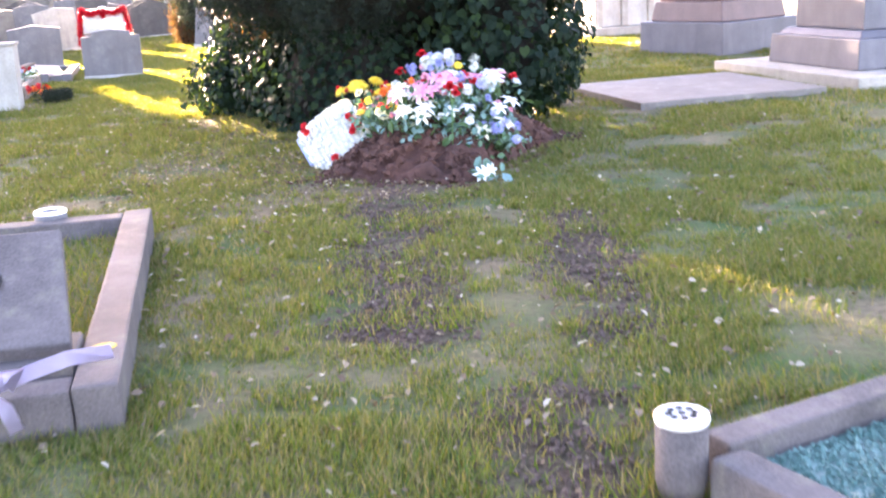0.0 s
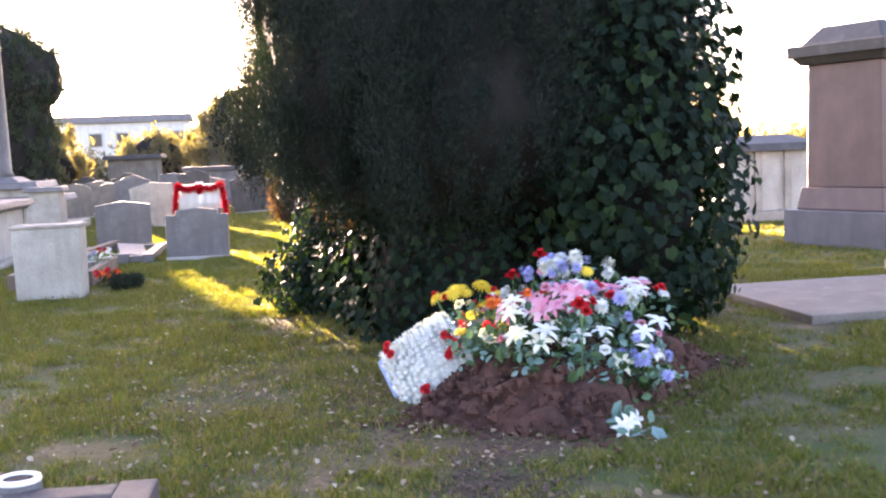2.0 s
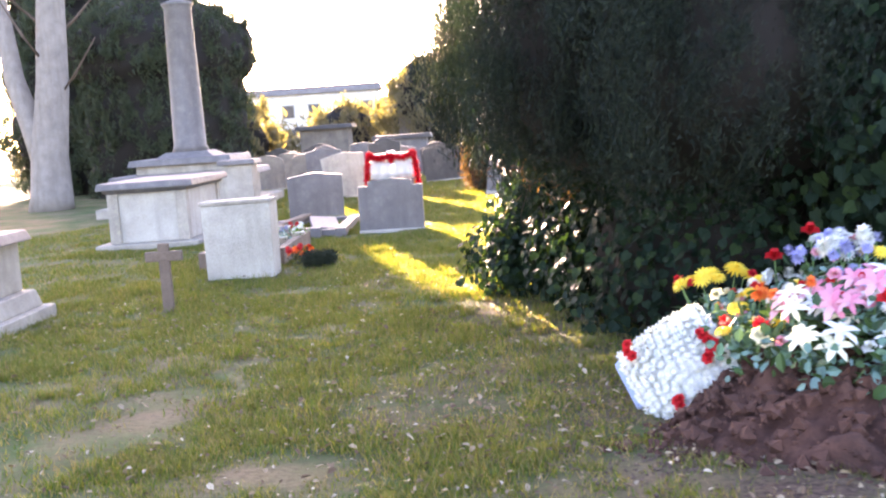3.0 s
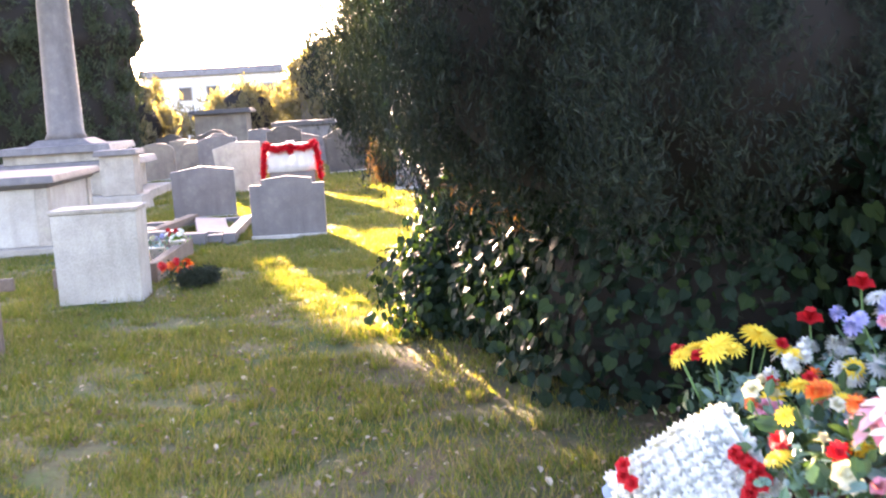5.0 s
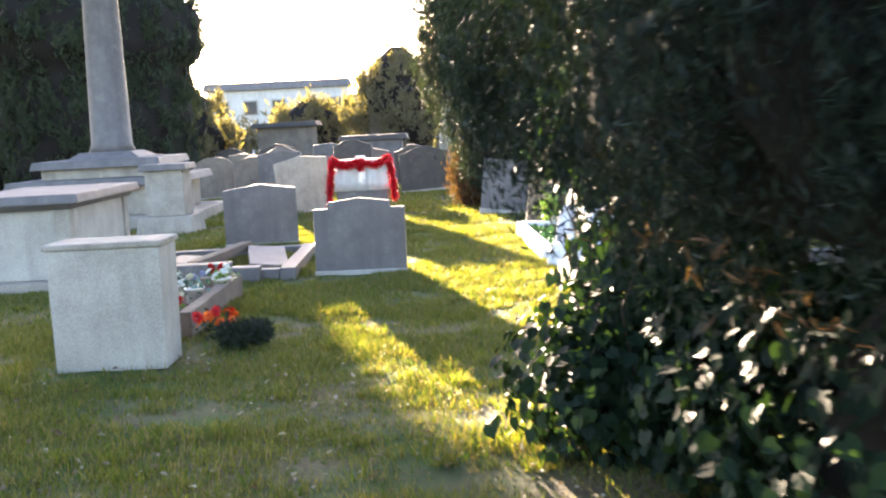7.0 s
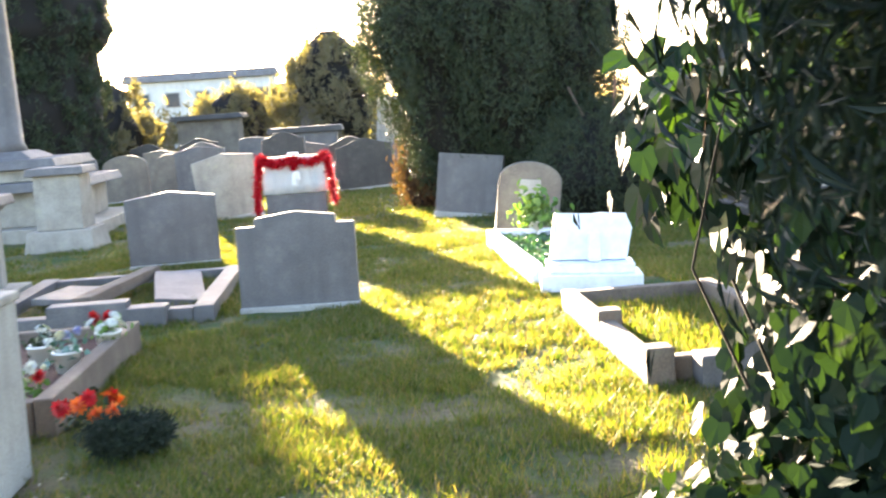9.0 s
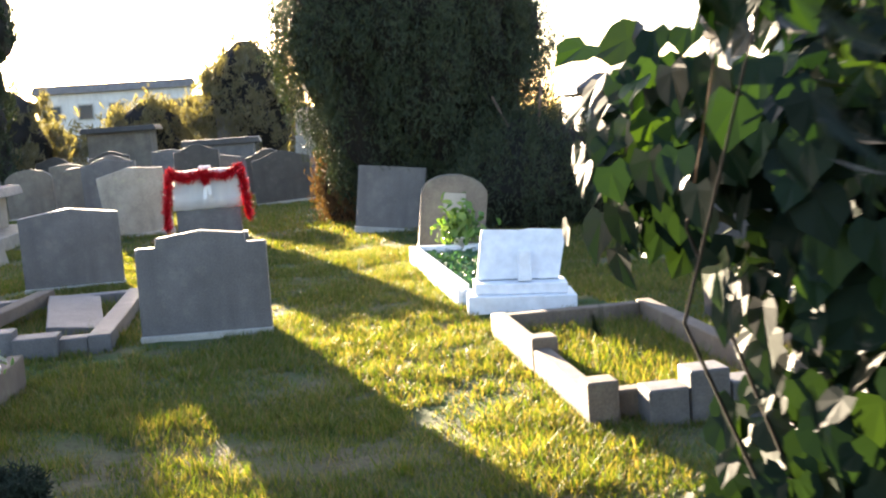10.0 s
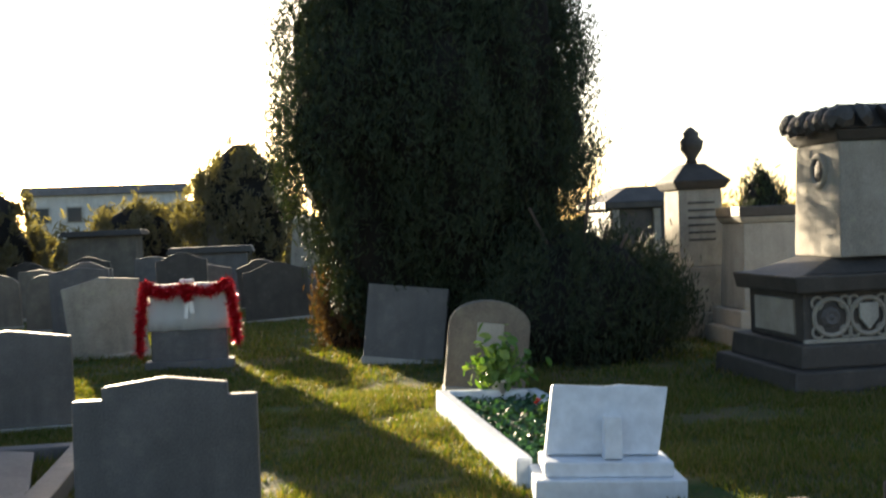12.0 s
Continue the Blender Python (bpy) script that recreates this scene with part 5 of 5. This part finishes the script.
bouquet(0.8, 9.3, [("daisy", W, 9, 0.045), ("lily", W, 3, 0.075), ("lily", P, 3, 0.075), ("rose", Rd, 3, 0.05)], "white lilies and daisies in greenery", 8, 0.24, 0.24)
bouquet(0.95, 8.75, [("pompom", B, 9, 0.05), ("lily", C, 4, 0.08)], "violet-blue flowers with cream lilies", 9, 0.2, 0.14, lean=(0.5, -0.4))
bouquet(0.62, 8.62, [("rose", W, 3, 0.045), ("lily", W, 2, 0.08)], "sparse white flowers with blue-green leaves", 10, 0.2, 0.1)
bouquet(0.42, 9.5, [("pompom", W, 9, 0.055), ("pompom", B, 4, 0.05), ("daisy", Y, 3, 0.05)], "white and lilac bouquet at the head of a grave", 11, 0.25, 0.3)
bouquet(-0.25, 9.6, [("pompom", W, 5, 0.05), ("rose", P, 4, 0.05), ("daisy", Y, 3, 0.05)], "pink and white posy", 12, 0.2, 0.34)
bouquet(-0.12, 8.72, [("rose", C, 4, 0.05), ("daisy", Y, 4, 0.045), ("pompom", Rd, 3, 0.05)], "cream roses and yellow daisies beside a pillow", 13, 0.17, 0.16)
bouquet(0.22, 8.55, [("lily", C, 4, 0.085), ("lily", W, 3, 0.085), ("rose", P, 2, 0.045)], "cream lilies hanging over the bare earth", 14, 0.17, 0.12)
bouquet(0.48, 8.8, [("lily", P, 4, 0.08), ("lily", W, 2, 0.08), ("daisy", W, 4, 0.045), ("rose", Rd, 4, 0.045)], "pink and white lilies with red roses", 15, 0.2, 0.2)
bouquet(0.85, 8.98, [("pompom", B, 4, 0.045), ("lily", W, 3, 0.075), ("lily", P, 3, 0.075), ("rose", P, 3, 0.04)], "loose white and lilac sprays", 16, 0.2, 0.16, lean=(0.5, -0.4))
# tall single roses and a dropped lily
for k, (x, y, h) in enumerate(((-0.12, 10.05, 0.85), (0.08, 10.05, 0.85), (0.55, 8.5, 0.55))):
    t = thing("red_rose", x, y, mound_z(x, y) - 0.03, 0, "long-stemmed red rose stuck in the earth", "rose", group="roses")
    part("stem", tube([(0, 0, 0), (0.01, 0.01, h * 0.5), (0, -0.01, h * 0.75)], 0.005, 0.004, 6), STEM, t)
    bloom(t, "rose", RED_P, (0, -0.01, h * 0.74), (0.1, -0.3, 1), 0.075)
    greens(t, 14, (0.03, 0.03, h * 0.12), h * 0.4, EUCA, 50 + k, 0.06, "leaves")
ly = thing("fallen_lilies", 0.82, 8.15, 0.02, 30, "white lilies dropped on the earth", "flowers")
for k in range(3):
    bloom(ly, "lily", WHITE_P, (0.06 * k - 0.05, 0.05 * k - 0.06, 0.04), (0.3 * k - 0.2, -1, 0.3), 0.062)
    part("stem", tube([(0.06 * k - 0.05, 0.05 * k - 0.04, 0.03), (0.0, 0.2, 0.03), (-0.1, 0.32, 0.02)], 0.005, 0.004, 5), STEM, ly)
greens(ly, 16, (0.08, 0.1, 0.01), 0.03, EUCA, 71, 0.09)


def pillow():
    """A pillow tribute of white flower heads on a blue-grey base, propped on the heap."""
    t = thing("floral_pillow", -0.42, 8.72, 0.12, 0, "white chrysanthemum pillow tribute with red roses", "flowers", rx=42)
    t.matrix_world = pose(-0.44, 8.95, 0.17, 58, 0, -14) @ pose(0, 0, 0, 0, 0, -50) @ Matrix.Scale(1.05, 4)
    part("base", block(0.54, 0.5, 0.12, (0, -0.03, -0.12), bevel=0.03), WRAP, t, "blue-grey foam base")
    part("cushion", block(0.52, 0.44, 0.05, (0, 0, -0.002), bevel=0.02), CLOTH, t, "white padded cushion")
    r = random.Random(3)
    for i in range(15):
        for j in range(13):
            x, y = -0.25 + 0.036 * i + r.uniform(-0.008, 0.008), -0.21 + 0.036 * j + r.uniform(-0.008, 0.008)
            e = 0.1 * max(0.0, 1 - (abs(x) / 0.29) ** 2.4) * max(0.0, 1 - (abs(y) / 0.25) ** 2.4)
            bloom(t, "pompom", WHITE_P, (x, y, e), (x * 2.2, y * 2.2, 1), r.uniform(0.036, 0.048))
    for x, y, n in ((-0.2, -0.16, 3), (0.2, -0.02, 3), (0.08, 0.2, 5), (-0.02, 0.22, 4)):
        for k in range(n):
            bloom(t, "rose", RED_P, (x + r.uniform(-0.05, 0.05), y + r.uniform(-0.04, 0.04), 0.12), (r.uniform(-0.3, 0.3), r.uniform(-0.3, 0.3), 1), 0.038)
    greens(t, 50, (0.12, 0.05, 0.02), 0.05, EUCA, 90, 0.05)
    return t


pillow()

# ---- planted grave: pots, artificial flowers and wreath ----
def potted(x, y, z, blooms, label, seed, pot=None, spread=0.1, green=EUCA):
    r = random.Random(seed)
    t = thing("potted_flowers" if pot else "flower_bunch", x, y, z, 0, label, "flowers")
    if pot:
        part("pot", lathe([(0.06, 0), (0.08, 0.13), (0.085, 0.13), (0.085, 0.145), (0.07, 0.145), (0.068, 0.12), (0.001, 0.12)], 20), pot, t)
    for kind, material, count, size in blooms:
        for k in range(count):
            a, q = r.uniform(0, 6.28), spread * math.sqrt(r.random())
            bloom(t, kind, material, (q * math.cos(a), q * math.sin(a), 0.2 + r.uniform(-0.05, 0.05)), (math.cos(a) * 0.6, math.sin(a) * 0.6, 0.8), size)
    greens(t, 60, (spread * 0.5, spread * 0.5, 0.04), 0.14, green, seed, 0.05)
    return t


GREENL = leafy("plant_leaves", [(0.06, 0.14, 0.03), (0.12, 0.22, 0.05), (0.2, 0.28, 0.08)], 0.45, 0.35)
potted(-6.85, 15.9, 0.1, [("pompom", RED_P, 4, 0.05), ("daisy", WHITE_P, 8, 0.045)], "red and white flowers in a white pot", 61, PLASTIC, 0.12, GREENL)
potted(-7.05, 15.5, 0.1, [("daisy", WHITE_P, 5, 0.04)], "small dark conifer and white flowers in a pot", 62, PLASTIC, 0.08, YEW)
potted(-6.75, 15.35, 0.1, [("daisy", WHITE_P, 4, 0.04), ("pompom", BLUE_P, 2, 0.04)], "white and blue flowers in a low pot", 63, PLASTIC, 0.1, EUCA)
potted(-6.6, 14.75, 0.05, [("pompom", RED_P, 5, 0.055), ("pompom", WHITE_P, 4, 0.05)], "red and white flower bunch on a kerbed grave", 66, None, 0.14, GREENL)
potted(-6.0, 14.5, -0.05, [("pompom", RED_P, 4, 0.06), ("pompom", ORANGE_P, 4, 0.06), ("daisy", ORANGE_P, 3, 0.06)], "orange and red artificial flowers on the grass", 64, None, 0.16, YEW)
wr = thing("wreath", -5.62, 14.3, 0.1, 0, "dark moss ring wreath lying on the grass", "wreath")
_r = np.random.default_rng(14)
_n = 3500
_a, _b = _r.random(_n) * 6.283, _r.random(_n) * 6.283
_q = 0.07 * np.sqrt(_r.random(_n))
_p = np.stack([(0.13 + _q * np.cos(_b)) * np.cos(_a), (0.13 + _q * np.cos(_b)) * np.sin(_a), _q * np.sin(_b)], 1)
v_, f_ = scatter(SPRAY, SPRAY_FACES, _p, _r.normal(0, 1, (_n, 3)), _r.random(_n) * 6.28, 0.03 + 0.03 * _r.random(_n))
raw("ring", v_, f_, BLACKFOL, wr)
# potted plant on the marble grave
pp = potted(-5.45, 21.5, 0.09, [("daisy", CREAM_P, 4, 0.05)], "bushy variegated plant in a white pot", 65, PLASTIC, 0.12, GREENL)
greens(pp, 220, (0.12, 0.12, 0.09), 0.28, GREENL, 66, 0.09, "foliage")
potted(-4.95, 20.6, 0.0, [("rose", RED_P, 2, 0.04)], "small red flowers on green chippings", 67, None, 0.06, GREENL)
